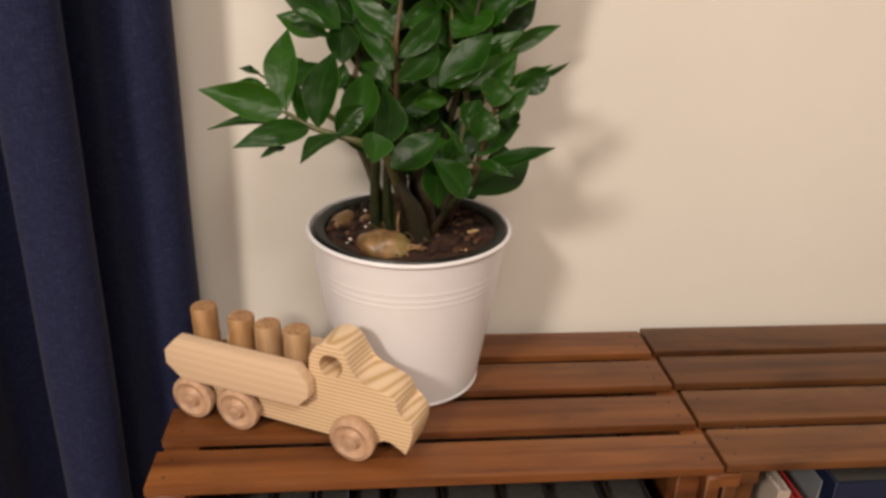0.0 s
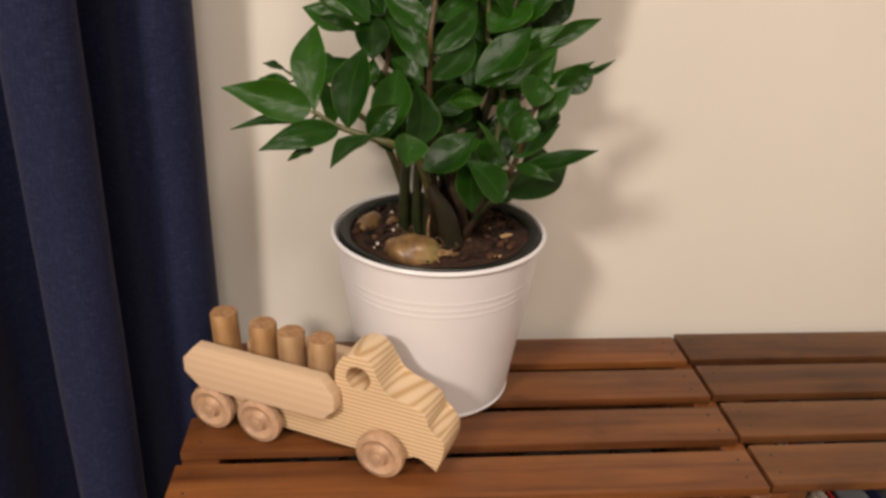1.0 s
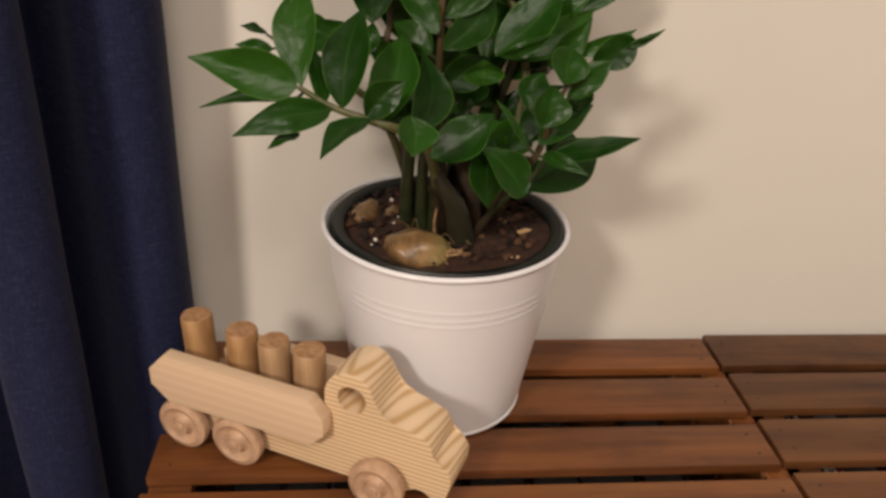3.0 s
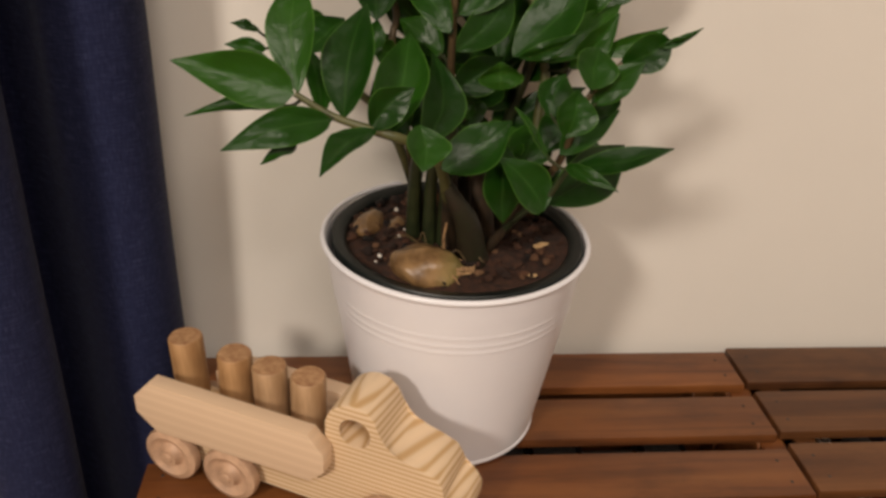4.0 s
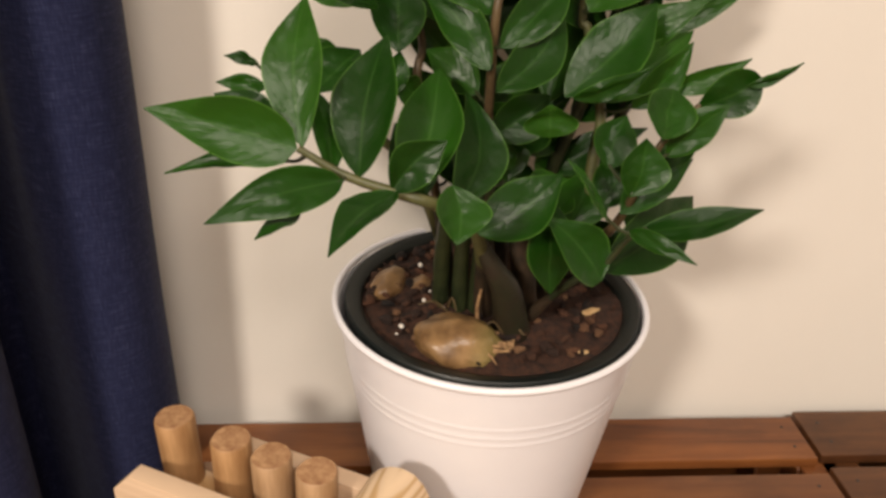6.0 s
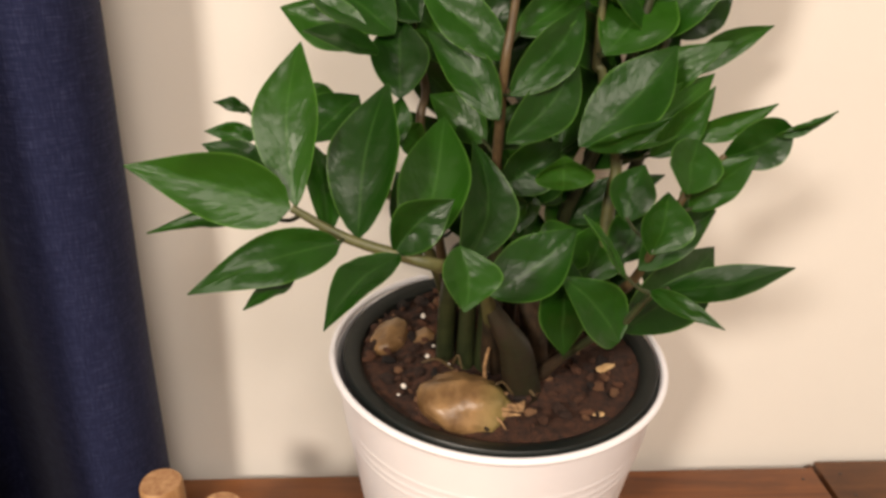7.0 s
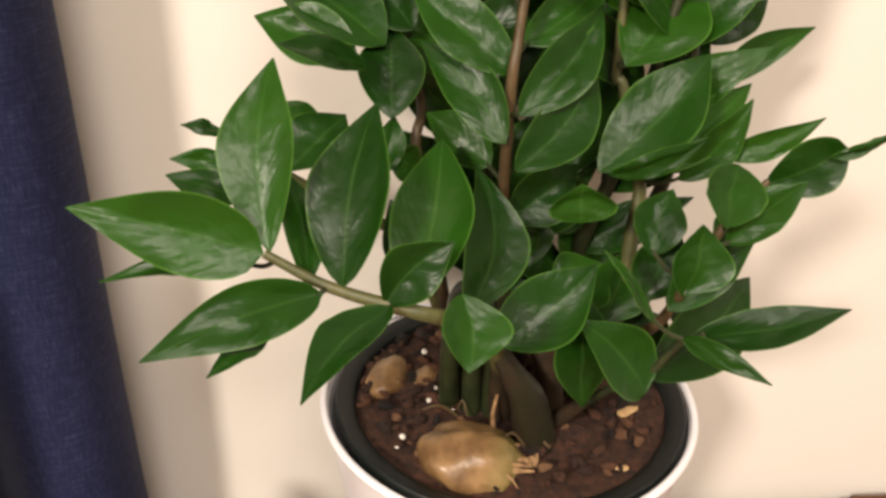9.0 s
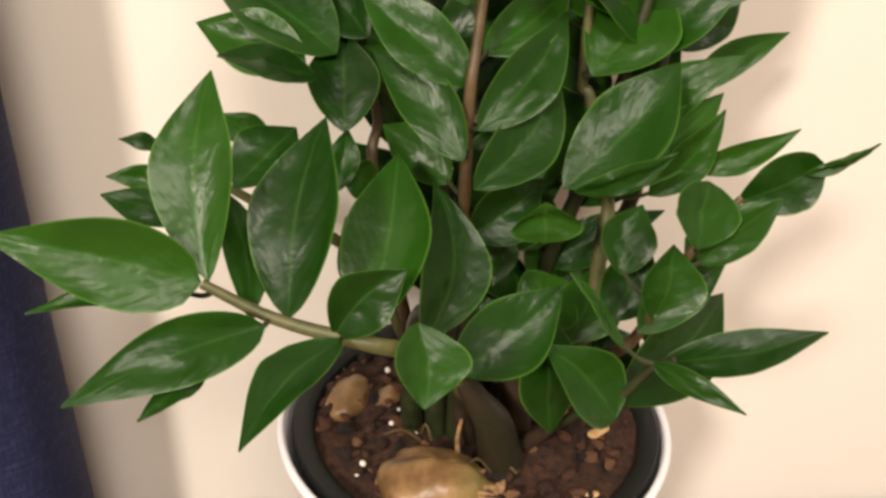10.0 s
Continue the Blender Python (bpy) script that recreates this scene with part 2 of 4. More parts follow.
def lathe(bm, profile, seg=64, centre=(0, 0)):
    rings = []
    for r, z in profile:
        if r < 1e-6:
            rings.append([bm.verts.new((centre[0], centre[1], z))])
        else:
            rings.append([bm.verts.new((centre[0] + r * math.cos(2 * math.pi * i / seg), centre[1] + r * math.sin(2 * math.pi * i / seg), z)) for i in range(seg)])
    for a, b in zip(rings, rings[1:]):
        for i in range(seg):
            j = (i + 1) % seg
            f = [a[i % len(a)], a[j % len(a)], b[j % len(b)], b[i % len(b)]]
            f = list(dict.fromkeys(f))
            if len(f) > 2:
                bm.faces.new(f)
    return bm


def extrude_profile(bm, pts, lo, hi, bevel=0.0):
    """A plate with the outline pts (x, z), from y lo to y hi, with eased edges."""
    a = [bm.verts.new((x, lo, z)) for x, z in pts]
    b = [bm.verts.new((x, hi, z)) for x, z in pts]
    fa, fb = bm.faces.new(a), bm.faces.new(b[::-1])
    n = len(pts)
    for i in range(n):
        bm.faces.new((a[i], b[i], b[(i + 1) % n], a[(i + 1) % n]))
    if bevel:
        es = [e for f in (fa, fb) for e in f.edges]
        bmesh.ops.bevel(bm, geom=es, offset=bevel, segments=2, profile=0.6, affect="EDGES")
    return bm


def spline(pts, n):
    """A smooth curve through pts, n steps a stretch."""
    p = [Vector(q) for q in pts]
    p = [2 * p[0] - p[1]] + p + [2 * p[-1] - p[-2]]
    out = []
    for i in range(1, len(p) - 2):
        for k in range(n):
            t = k / n
            a, b, c, d = p[i - 1:i + 3]
            out.append(0.5 * ((2 * b) + (c - a) * t + (2 * a - 5 * b + 4 * c - d) * t * t + (3 * b - a - 3 * c + d) * t ** 3))
    return out + [p[-2]]


def tube(bm, pts, r0, r1, seg=10, n=6, lump=0.0):
    cur = spline(pts, n)
    rings = []
    for i, c in enumerate(cur):
        d = (cur[min(i + 1, len(cur) - 1)] - cur[max(i - 1, 0)]).normalized()
        s = d.cross(Vector((0.3, 1, 0.2))).normalized()
        u = s.cross(d)
        k = i / (len(cur) - 1)
        r = (r0 + (r1 - r0) * k) * (1 + lump * math.sin(i * 2.1))
        rings.append([bm.verts.new(c + r * (math.cos(2 * math.pi * j / seg) * s + math.sin(2 * math.pi * j / seg) * u)) for j in range(seg)])
    for a, b in zip(rings, rings[1:]):
        for j in range(seg):
            bm.faces.new((a[j], a[(j + 1) % seg], b[(j + 1) % seg], b[j]))
    bm.faces.new(rings[0][::-1])
    bm.faces.new(rings[-1])
    return bm


# ---- the room ----
TOP, FLOOR_Z, WALL_Y = 0.5, 0.19, 0.247


def slab(name, lo, hi, mat, label):
    return tagged(finish(name, box(bmesh.new(), lo, hi), mat), label, kind="structure")


slab("wall_north", (-2.1, WALL_Y, FLOOR_Z), (2.6, WALL_Y + 0.12, 2.6), WALL, "plain cream painted wall behind the wooden crates")
slab("wall_south", (-2.1, -3.12, FLOOR_Z), (2.6, -3.0, 2.6), WALL, "plain cream painted wall closing the room")
slab("wall_west", (-2.22, -3.0, FLOOR_Z), (-2.1, WALL_Y, 2.6), WALL, "plain cream painted wall closing the room")
slab("wall_east", (2.6, -3.0, FLOOR_Z), (2.72, WALL_Y, 2.6), WALL, "plain cream painted wall closing the room")
slab("floor", (-2.22, -3.12, FLOOR_Z - 0.1), (2.72, WALL_Y + 0.12, FLOOR_Z), FLOOR, "brown wooden floor under the crates")
slab("ceiling", (-2.22, -3.12, 2.6), (2.72, WALL_Y + 0.12, 2.7), CEIL, "plain white painted ceiling of the room")


# ---- curtain ----
def curtain():
    """Deep pleats hanging before the wall; each pleat is a rounded fold."""
    plan = [(-0.020, 0.236), (0.000, 0.226), (0.012, 0.207), (0.014, 0.188), (0.007, 0.172), (-0.007, 0.163), (-0.023, 0.164), (-0.040, 0.175), (-0.060, 0.194), (-0.080, 0.206), (-0.087, 0.186),
            (-0.070, 0.152), (-0.049, 0.128), (-0.047, 0.106), (-0.066, 0.092), (-0.092, 0.100), (-0.113, 0.145), (-0.122, 0.185),
            (-0.145, 0.205), (-0.164, 0.175), (-0.158, 0.125), (-0.175, 0.095), (-0.205, 0.095), (-0.222, 0.130), (-0.235, 0.185)]
    x = -0.235
    while x > -1.0:
        plan += [(x - 0.03, 0.200), (x - 0.05, 0.150), (x - 0.065, 0.100), (x - 0.095, 0.095), (x - 0.110, 0.140), (x - 0.120, 0.190)]
        x -= 0.12
    line = spline([(px, py, 0) for px, py in plan], 6)
    bm = bmesh.new()
    rows = []
    zs = [FLOOR_Z + 0.015 + i * (2.25 - FLOOR_Z) / 44 for i in range(45)]
    for z in zs:
        row = []
        for i, p in enumerate(line):
            sway = 0.004 * noise.noise(Vector((p.x * 7, p.y * 7, z * 1.6))) + 0.0012 * noise.noise(Vector((p.x * 40, p.y * 40, z * 9)))
            k = min(1.0, i / 30)
            row.append(bm.verts.new((p.x + sway * k + 0.020 * k * (z - 0.7), min(p.y + sway, WALL_Y - 0.006), z)))
        rows.append(row)
    for a, b in zip(rows, rows[1:]):
        for i in range(len(a) - 1):
            bm.faces.new((a[i], a[i + 1], b[i + 1], b[i]))
    ob = holder("curtain", Matrix(), "dark blue woven curtain hanging in deep pleats beside the crates", "curtain")
    c = part("cloth", bm, CLOTH, ob)
    mod = c.modifiers.new("thick", "SOLIDIFY")
    mod.thickness = 0.0016
    return ob


curtain()


# ---- crates ----
ENDS, SLAT_HALF = 0.012, 0.0242


def crate(name, x, y, label, half=SLAT_HALF, wood=DULL):
    """A slatted crate laid on its long side: four slats on top and below, solid slatted ends, open towards the room."""
    ob = holder(name, pose(x, y, FLOOR_Z), label, "crate", "slatted crates along the wall")
    h, w, d = TOP - FLOOR_Z, 0.46, 0.2375
    slat_y = [0.0055 + 0.0605 * k for k in range(4)]

    def board(nm, lo, hi, bevel=0.0012):
        return part(nm, box(bmesh.new(), lo, hi, bevel, 1), wood, ob)

    for k, sy in enumerate(slat_y):
        o = part("slat", box(bmesh.new(), (-w / 2, -half, -0.0040), (w / 2, half, 0.0040), 0.0012, 2), wood, ob)
        o.matrix_basis = pose(w / 2, sy + half, h - 0.0040 - 0.0004 * (k % 2), 0, 0, 0)
        for nx in (-w / 2 + 0.013, w / 2 - 0.013):
            for ny in (-0.010, 0.011):
                part("nail", lathe(bmesh.new(), [(0, 0.0044), (0.0009, 0.0044), (0.0014, 0.0039), (0.0014, 0.0025)], 12, (nx + 0.0012 * math.sin(9 * k + 70 * ny), ny)), NAIL, o)
        o = part("slat", box(bmesh.new(), (-w / 2, -half, -0.0045), (w / 2, half, 0.0045), 0.0014, 1), wood, ob)
        o.matrix_basis = pose(w / 2, sy + half, 0.0045)
    for k in range(5):
        z = 0.012 + 0.0585 * k
        o = part("back_slat", box(bmesh.new(), (-w / 2, -0.004, -0.0245), (w / 2, 0.004, 0.0245), 0.0012, 1), wood, ob)
        o.matrix_basis = pose(w / 2, d - 0.0045, z + 0.0255)
    for x0 in (0.0005, w - ENDS - 0.0005):
        for k in range(4):
            board("end_board", (x0, slat_y[k], 0.0095), (x0 + ENDS, slat_y[k] + 0.0560, h - 0.0105))
        s = 1 if x0 < 0.1 else -1
        xa = x0 + ENDS + 0.0003 if s > 0 else x0 - 0.0203
        for ya in (0.016, 0.205):
            board("corner_post", (xa, ya, 0.0095), (xa + 0.02, ya + 0.02, h - 0.0105))
        board("rail", (x0 + 0.001, 0.007, h - 0.0222), (x0 + 0.030, d - 0.010, h - 0.0089))
    return ob


crate("crate", 0.0, 0.0, "brown stained slatted wooden crate carrying plant and toy truck", 0.0228, STAINED)
crate("crate", 0.4640, 0.0030, "brown stained slatted wooden crate with books inside")
crate("crate", 0.9290, 0.0015, "brown stained slatted wooden crate standing along the wall")


# ---- plant pot ----
PX, PY, RIM_R, RIM_Z, BASE_R = 0.2096, 0.1660, 0.0912, 0.6525, 0.0645


def plant_pot():
    ob = holder("plant_pot", pose(PX, PY, TOP), "white enamelled metal plant pot with three fine ridges", "plant pot")
    h = RIM_Z - TOP

    def r(z):
        return BASE_R + 0.001 + (RIM_R - 0.003 - BASE_R) * (z / h)

    prof = [(0, 0.004), (BASE_R - 0.004, 0.004), (r(0.004), 0.0042)]
    for zc in (0.1095, 0.1150, 0.1215):
        prof += [(r(zc - 0.0022), zc - 0.0022), (r(zc - 0.0014), zc - 0.0014), (r(zc) + 0.0005, zc), (r(zc + 0.0014), zc + 0.0014), (r(zc + 0.0022), zc + 0.0022)]
    prof += [(r(h - 0.008), h - 0.008), (r(h - 0.0045), h - 0.0045), (r(h - 0.0045) - 0.0012, h - 0.0045), (r(0.1) - 0.002, 0.1), (BASE_R - 0.002, 0.008), (0, 0.008)]
    part("body", lathe(bmesh.new(), prof, 96), ENAMEL, ob)
    rim = [(r(h) + 0.0002 + 0.0019 * math.cos(k * math.pi / 6), h - 0.0021 + 0.0021 * math.sin(k * math.pi / 6)) for k in range(13)]
    part("rim", lathe(bmesh.new(), rim, 96), ENAMEL, ob, "rolled white rim")
    foot = [(BASE_R + 0.0002 + 0.0022 * math.cos(k * math.pi / 5), 0.0022 + 0.0022 * math.sin(k * math.pi / 5)) for k in range(11)]
    part("foot_ring", lathe(bmesh.new(), foot, 96), ENAMEL, ob, "rolled white foot ring")
    return ob


plant_pot()


def nursery_pot():
    """The thin black grower's pot standing inside the white one."""
    ob = holder("nursery_pot", pose(PX + 0.001, PY - 0.001, TOP + 0.008), "black plastic grower's pot filled with soil inside the white pot", "plant pot")
    h = RIM_Z - TOP - 0.008
    part("wall", lathe(bmesh.new(), [(0, 0), (0.056, 0), (0.0800, h - 0.014), (0.0832, h - 0.012), (0.0848, h - 0.005), (0.0847, h - 0.0012), (0.0838, h), (0.0800, h - 0.0006), (0.0762, h - 0.0018), (0.0752, h - 0.0030), (0.0748, h - 0.012), (0.054, 0.003), (0, 0.003)], 80), NURSERY, ob)
    bm = bmesh.new()
    rings = []
    for i in range(26):
        rr = 0.0768 * i / 25
        n = 1 if i == 0 else 90
        row = []
        for j in range(n):
            a = 2 * math.pi * j / max(n, 1)
            q = Vector((rr * math.cos(a), rr * math.sin(a), 0))
            z = h - 0.0058 + 0.0068 * (1 - (i / 25) ** 2) + 0.0035 * noise.noise(q * 45) + 0.0022 * noise.noise(q * 140) + 0.0012 * noise.noise(q * 330)
            row.append(bm.verts.new((q.x, q.y, z)))
        rings.append(row)
    for a, b in zip(rings, rings[1:]):
        for j in range(90):
            f = list(dict.fromkeys([a[j % len(a)], b[j], b[(j + 1) % 90], a[(j + 1) % len(a)]]))
            bm.faces.new(f)
    part("soil", bm, SOIL, ob, "dark brown crumbly potting soil")
    return ob


nursery_pot()
SOIL_Z = RIM_Z + 0.0005
rng = random.Random(5)


def lump(r, squash, seed, mat, name, at, label, category, group="", turn=0):
    bm = bmesh.new()
    rough = mat in (CLOD, CHIP)
    bmesh.ops.create_icosphere(bm, subdivisions=2, radius=r)
    for v in bm.verts:
        v.co *= 1 + (0.75 if rough else 0.28) * noise.noise(v.co * (0.9 / r) + Vector((seed, 0, 0)))
        v.co.x *= squash[0]
        v.co.y *= squash[1]
        v.co.z *= squash[2]
    ob = finish(name, bm, mat, None, not rough, 180)
    ob.matrix_basis = pose(*at, 0, 0, turn)
    return tagged(ob, label, category, group)


for k in range(15):
    a, rr = rng.uniform(2.4, 4.5), 0.0705 * math.sqrt(rng.uniform(0.1, 1))
    lump(rng.uniform(0.0008, 0.0017), (1, 1, 0.8), k, PERLITE, "perlite", (PX + rr * math.cos(a), PY + rr * math.sin(a), SOIL_Z - 0.0035 + 0.005 * (1 - (rr / 0.0768) ** 2)), "small white perlite grain lying in the soil", "perlite", "perlite grains on the soil")
for k in range(290):
    a, rr = rng.uniform(0, 6.283), 0.0715 * math.sqrt(rng.uniform(0.0, 1))
    lump(rng.uniform(0.0008, 0.0031), (1.4, 0.9, 0.8), k + 50, CLOD, "soil_clod", (PX + rr * math.cos(a), PY + rr * math.sin(a), SOIL_Z - 0.0033 + 0.005 * (1 - (rr / 0.0768) ** 2)), "dark brown clod of potting soil", "soil", "clods on the soil", rng.uniform(0, 180))
lump(0.0036, (1.5, 0.7, 0.35), 3, CHIP, "wood_chip", (0.2640, 0.1450, SOIL_Z), "pale wood chip lying on the soil", "wood chip", "", 35)
lump(0.0020, (1.5, 0.8, 0.4), 7, CHIP, "wood_chip", (0.2525, 0.1090, SOIL_Z - 0.002), "pale wood chip lying on the soil", "wood chip", "", 10)


# ---- plant ----
plant = holder("zamioculcas_plant", pose(0, 0, 0), "leafy green plant with glossy pointed leaves in a white pot", "plant")


def tuber(at, size, turn, tilt):
    """A half-buried swollen tuber with a torn, frayed end."""
    bm = bmesh.new()
    bmesh.ops.create_uvsphere(bm, u_segments=36, v_segments=20, radius=1)
    for v in bm.verts:
        k = v.co.x
        v.co.y *= 1 - 0.28 * max(0, k) ** 2
        v.co.z *= 1 - 0.35 * max(0, k) ** 2
        v.co *= 1 + 0.16 * noise.noise(v.co * 1.7) + 0.05 * noise.noise(v.co * 5) + 0.025 * noise.noise(v.co * 13)
        v.co = Vector((v.co.x * size[0], v.co.y * size[1], v.co.z * size[2]))
    ob = part("tuber", bm, TUBER, plant, "tan papery tuber half buried in the soil")
    ob.matrix_basis = pose(*at, 0, tilt, turn)
    return ob


big = tuber((0.1885, 0.1170, SOIL_Z - 0.0020), (0.0245, 0.0180, 0.0145), -10, 6)
tuber((0.1520, 0.1810, SOIL_Z - 0.0040), (0.0175, 0.0095, 0.0090), 66, 0)
tuber((0.1705, 0.1770, SOIL_Z - 0.0060), (0.0130, 0.0080, 0.0085), 80, 0)
for k in range(6):
    bm = bmesh.new()
    a = rng.uniform(-1, 1)
    y0, z0 = 0.0075 * a, 0.004 * rng.uniform(-1, 1)
    tube(bm, [(0.017, y0 * 0.7, z0), (0.0215, y0, z0 + 0.002), (0.0240 + 0.004 * rng.random(), y0 * 1.25 + 0.002 * rng.uniform(-1, 1), z0 + rng.uniform(-0.002, 0.005))], rng.uniform(0.0012, 0.0026), 0.0006, 6, 3)
    part("frayed_end", bm, FRAY, big, "torn papery fibres" if k == 0 else "")
torn = random.Random(31)
for k in range(5):
    bm = bmesh.new()
    y0, z0 = torn.uniform(-0.011, 0.009), torn.uniform(0.001, 0.006)
    x0 = 0.0200 - 60 * y0 * y0
    tube(bm, [(x0 - 0.004, y0 * 0.8, z0), (x0 + 0.002, y0, z0 + 0.002), (x0 + torn.uniform(0.004, 0.011), y0 * 1.3 + torn.uniform(-0.003, 0.003), z0 + torn.uniform(-0.003, 0.005))], torn.uniform(0.0010, 0.0022), 0.0004, 6, 3)
    part("frayed_end", bm, FRAY, big)


# a curled flap of dry skin at the torn end
bm = bmesh.new()
sheet = []
for i in range(7):
    u = i / 6
    sheet.append([bm.verts.new((0.0190 + 0.0085 * u, (v / 4 - 0.5) * (0.013 - 0.004 * u) + 0.001 + 0.003 * u, 0.001 + 0.0045 * u - 0.004 * (v / 4 - 0.5) ** 2 * 4 + 0.0012 * math.sin(3.1 * v + 4 * u))) for v in range(5)])
for a, b in zip(sheet, sheet[1:]):
    for v in range(4):
        bm.faces.new((a[v], a[v + 1], b[v + 1], b[v]))
flap = part("skin_flap", bm, FRAY, big, "curled flap of dry tan skin")
flap.modifiers.new("thick", "SOLIDIFY").thickness = 0.0006


SPINES = {}


def stem(pts, r0, r1, mat, label=""):
    ob = part("stem", tube(bmesh.new(), pts, r0, r1, 12, 8, 0.012), mat, plant, label)
    SPINES[ob.name] = spline(pts, 10)
    return ob


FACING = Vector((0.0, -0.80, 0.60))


def leaf(owner, base, tip, width, roll=0, broad=0.45, cup=0.25, bend=0.0, sweep=0.0):
    """A leaf from base to tip. roll turns its face about its length, broad sets where it is widest, cup folds it along the midrib, bend arches it back, sweep curves it sideways."""
    b, t = Vector(base), Vector(tip)
    ax = (t - b)
    ln = ax.length
    ax.normalize()
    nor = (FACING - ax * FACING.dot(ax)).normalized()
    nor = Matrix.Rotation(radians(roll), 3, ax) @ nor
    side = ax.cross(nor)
    bm = bmesh.new()
    uv = bm.loops.layers.uv.new("UVMap")
    nu, nv, th = 18, 10, 0.00045
    p = math.log(0.5) / math.log(broad)
    grid = {}
    wob = rng.uniform(0, 50)
    for s in (0, 1):
        for i in range(nu + 1):
            u = i / nu
            f = max(0.0, math.sin(math.pi * u ** p)) ** (0.74 if broad < 0.58 else 0.55)
            if u > broad and broad < 0.58:
                f *= 1 - 0.46 * ((u - broad) / (1 - broad)) ** 1.6
            hw = max(width / 2 * f, 0.00025)
            for j in range(nv + 1):
                v = j / nv * 2 - 1
                edge = 1 - abs(v) ** 3
                arch = -bend * ln * (u * u) + 0.05 * ln * math.sin(math.pi * u)
                q = b + ax * (u * ln) + side * (v * hw + sweep * ln * math.sin(math.pi * u)) + nor * (arch + cup * hw * (0.35 * abs(v) + 0.65 * v * v) - cup * hw * 0.4 + (th if s == 0 else -th) * (0.25 + 0.75 * edge))
                q += nor * ((0.0022 * noise.noise(Vector((wob, u * 2.6, v * 1.1))) + 0.0007 * noise.noise(Vector((wob, u * 9.0, v * 3.0)))) * f)
                grid[s, i, j] = (bm.verts.new(q), u, v)

    def face(keys):
        g = [grid[k] for k in keys]
        fc = bm.faces.new([x[0] for x in g])
        for lp, x in zip(fc.loops, g):
            lp[uv].uv = (x[1], x[2] * 0.5 + 0.5)

    for i in range(nu):
        for j in range(nv):
            face([(0, i, j), (0, i + 1, j), (0, i + 1, j + 1), (0, i, j + 1)])
            face([(1, i, j), (1, i, j + 1), (1, i + 1, j + 1), (1, i + 1, j)])
        for j, o in ((0, 1), (nv, -1)):
            face([(0, i, j), (1, i, j), (1, i + 1, j), (0, i + 1, j)])
    for i in (0, nu):
        for j in range(nv):
            face([(0, i, j), (0, i, j + 1), (1, i, j + 1), (1, i, j)])
    near = min((c for sp in SPINES.values() for c in sp), key=lambda c: (c - b).length + 0.6 * max(0.0, c.z - b.z))
    if 0.002 < (near - b).length < 0.018:
        mid = near.lerp(b, 0.55) + Vector((0, 0, -0.08 * (near - b).length))
        part("petiole", tube(bmesh.new(), [near, mid, b + ax * 0.002], 0.0010, 0.0008, 6, 4), STEM_SHADED, owner)
    return part("leaf", bm, LEAF, owner)


stem_a = stem([(0.205, 0.150, SOIL_Z - 0.006), (0.1970, 0.1200, 0.7000), (0.1860, 0.0920, 0.7380), (0.1694, 0.0715, 0.7528), (0.1527, 0.0696, 0.7588), (0.1321, 0.0724, 0.7650), (0.1135, 0.0745, 0.7755)], 0.0040, 0.0015, STEM_PALE, "arching green stem")
stem_b = stem([(0.204, 0.160, SOIL_Z - 0.006), (0.2011, 0.1420, 0.6996), (0.1975, 0.1360, 0.7500), (0.1960, 0.1270, 0.7780), (0.1951, 0.1177, 0.8178), (0.1972, 0.1208, 0.8348), (0.2003, 0.1251, 0.8687), (0.2027, 0.1338, 0.9596)], 0.0030, 0.0012, STEM_BROWN, "upright reddish brown stem")
stem_c = stem([(0.228, 0.165, SOIL_Z - 0.006), (0.2460, 0.1430, 0.6900), (0.2501, 0.1355, 0.7206), (0.2518, 0.1385, 0.7501), (0.2534, 0.1430, 0.7713), (0.2430, 0.1460, 0.8081), (0.2398, 0.1480, 0.8225), (0.2430, 0.1540, 0.9294)], 0.0042, 0.0014, STEM_PALE, "upright green stem")
stem_d = stem([(0.238, 0.170, SOIL_Z - 0.006), (0.2510, 0.1475, 0.6893), (0.2584, 0.1188, 0.7160), (0.2628, 0.1076, 0.7369), (0.2689, 0.0963, 0.7710), (0.2857, 0.1030, 0.7870)], 0.0032, 0.0012, STEM_BROWN, "arching brownish stem")
stem_e = stem([(0.224, 0.142, SOIL_Z - 0.006), (0.2343, 0.1188, 0.6786), (0.2431, 0.1062, 0.6970), (0.2522, 0.0994, 0.7075), (0.2600, 0.0917, 0.7270), (0.2650, 0.0850, 0.7350)], 0.0024, 0.0012, STEM_SHADED, "thin arching green stem")
stem_f = stem([(0.188, 0.172, SOIL_Z - 0.006), (0.1769, 0.1567, 0.7096), (0.1640, 0.1520, 0.7780), (0.1660, 0.1630, 0.7980), (0.1560, 0.1800, 0.8320), (0.1500, 0.1880, 0.9297)], 0.0030, 0.0012, STEM_BROWN, "upright brown stem")
stem_g = stem([(0.214, 0.182, SOIL_Z - 0.006), (0.2168, 0.1876, 0.7592), (0.2214, 0.1933, 0.8591), (0.2279, 0.1962, 0.9641)], 0.0044, 0.0014, STEM_SHADED, "upright green stem")
stem_h = stem([(0.236, 0.186, SOIL_Z - 0.006), (0.2569, 0.1678, 0.7191), (0.2674, 0.1523, 0.7691), (0.2697, 0.1507, 0.8191), (0.2782, 0.1595, 0.9190)], 0.0044, 0.0014, STEM_SHADED, "upright green stem")
stem_k = stem([(0.192, 0.172, SOIL_Z - 0.006), (0.1610, 0.1617, 0.7317), (0.1193, 0.1523, 0.7660), (0.0915, 0.1511, 0.7842)], 0.0034, 0.0012, STEM_PALE, "thin arching green stem")

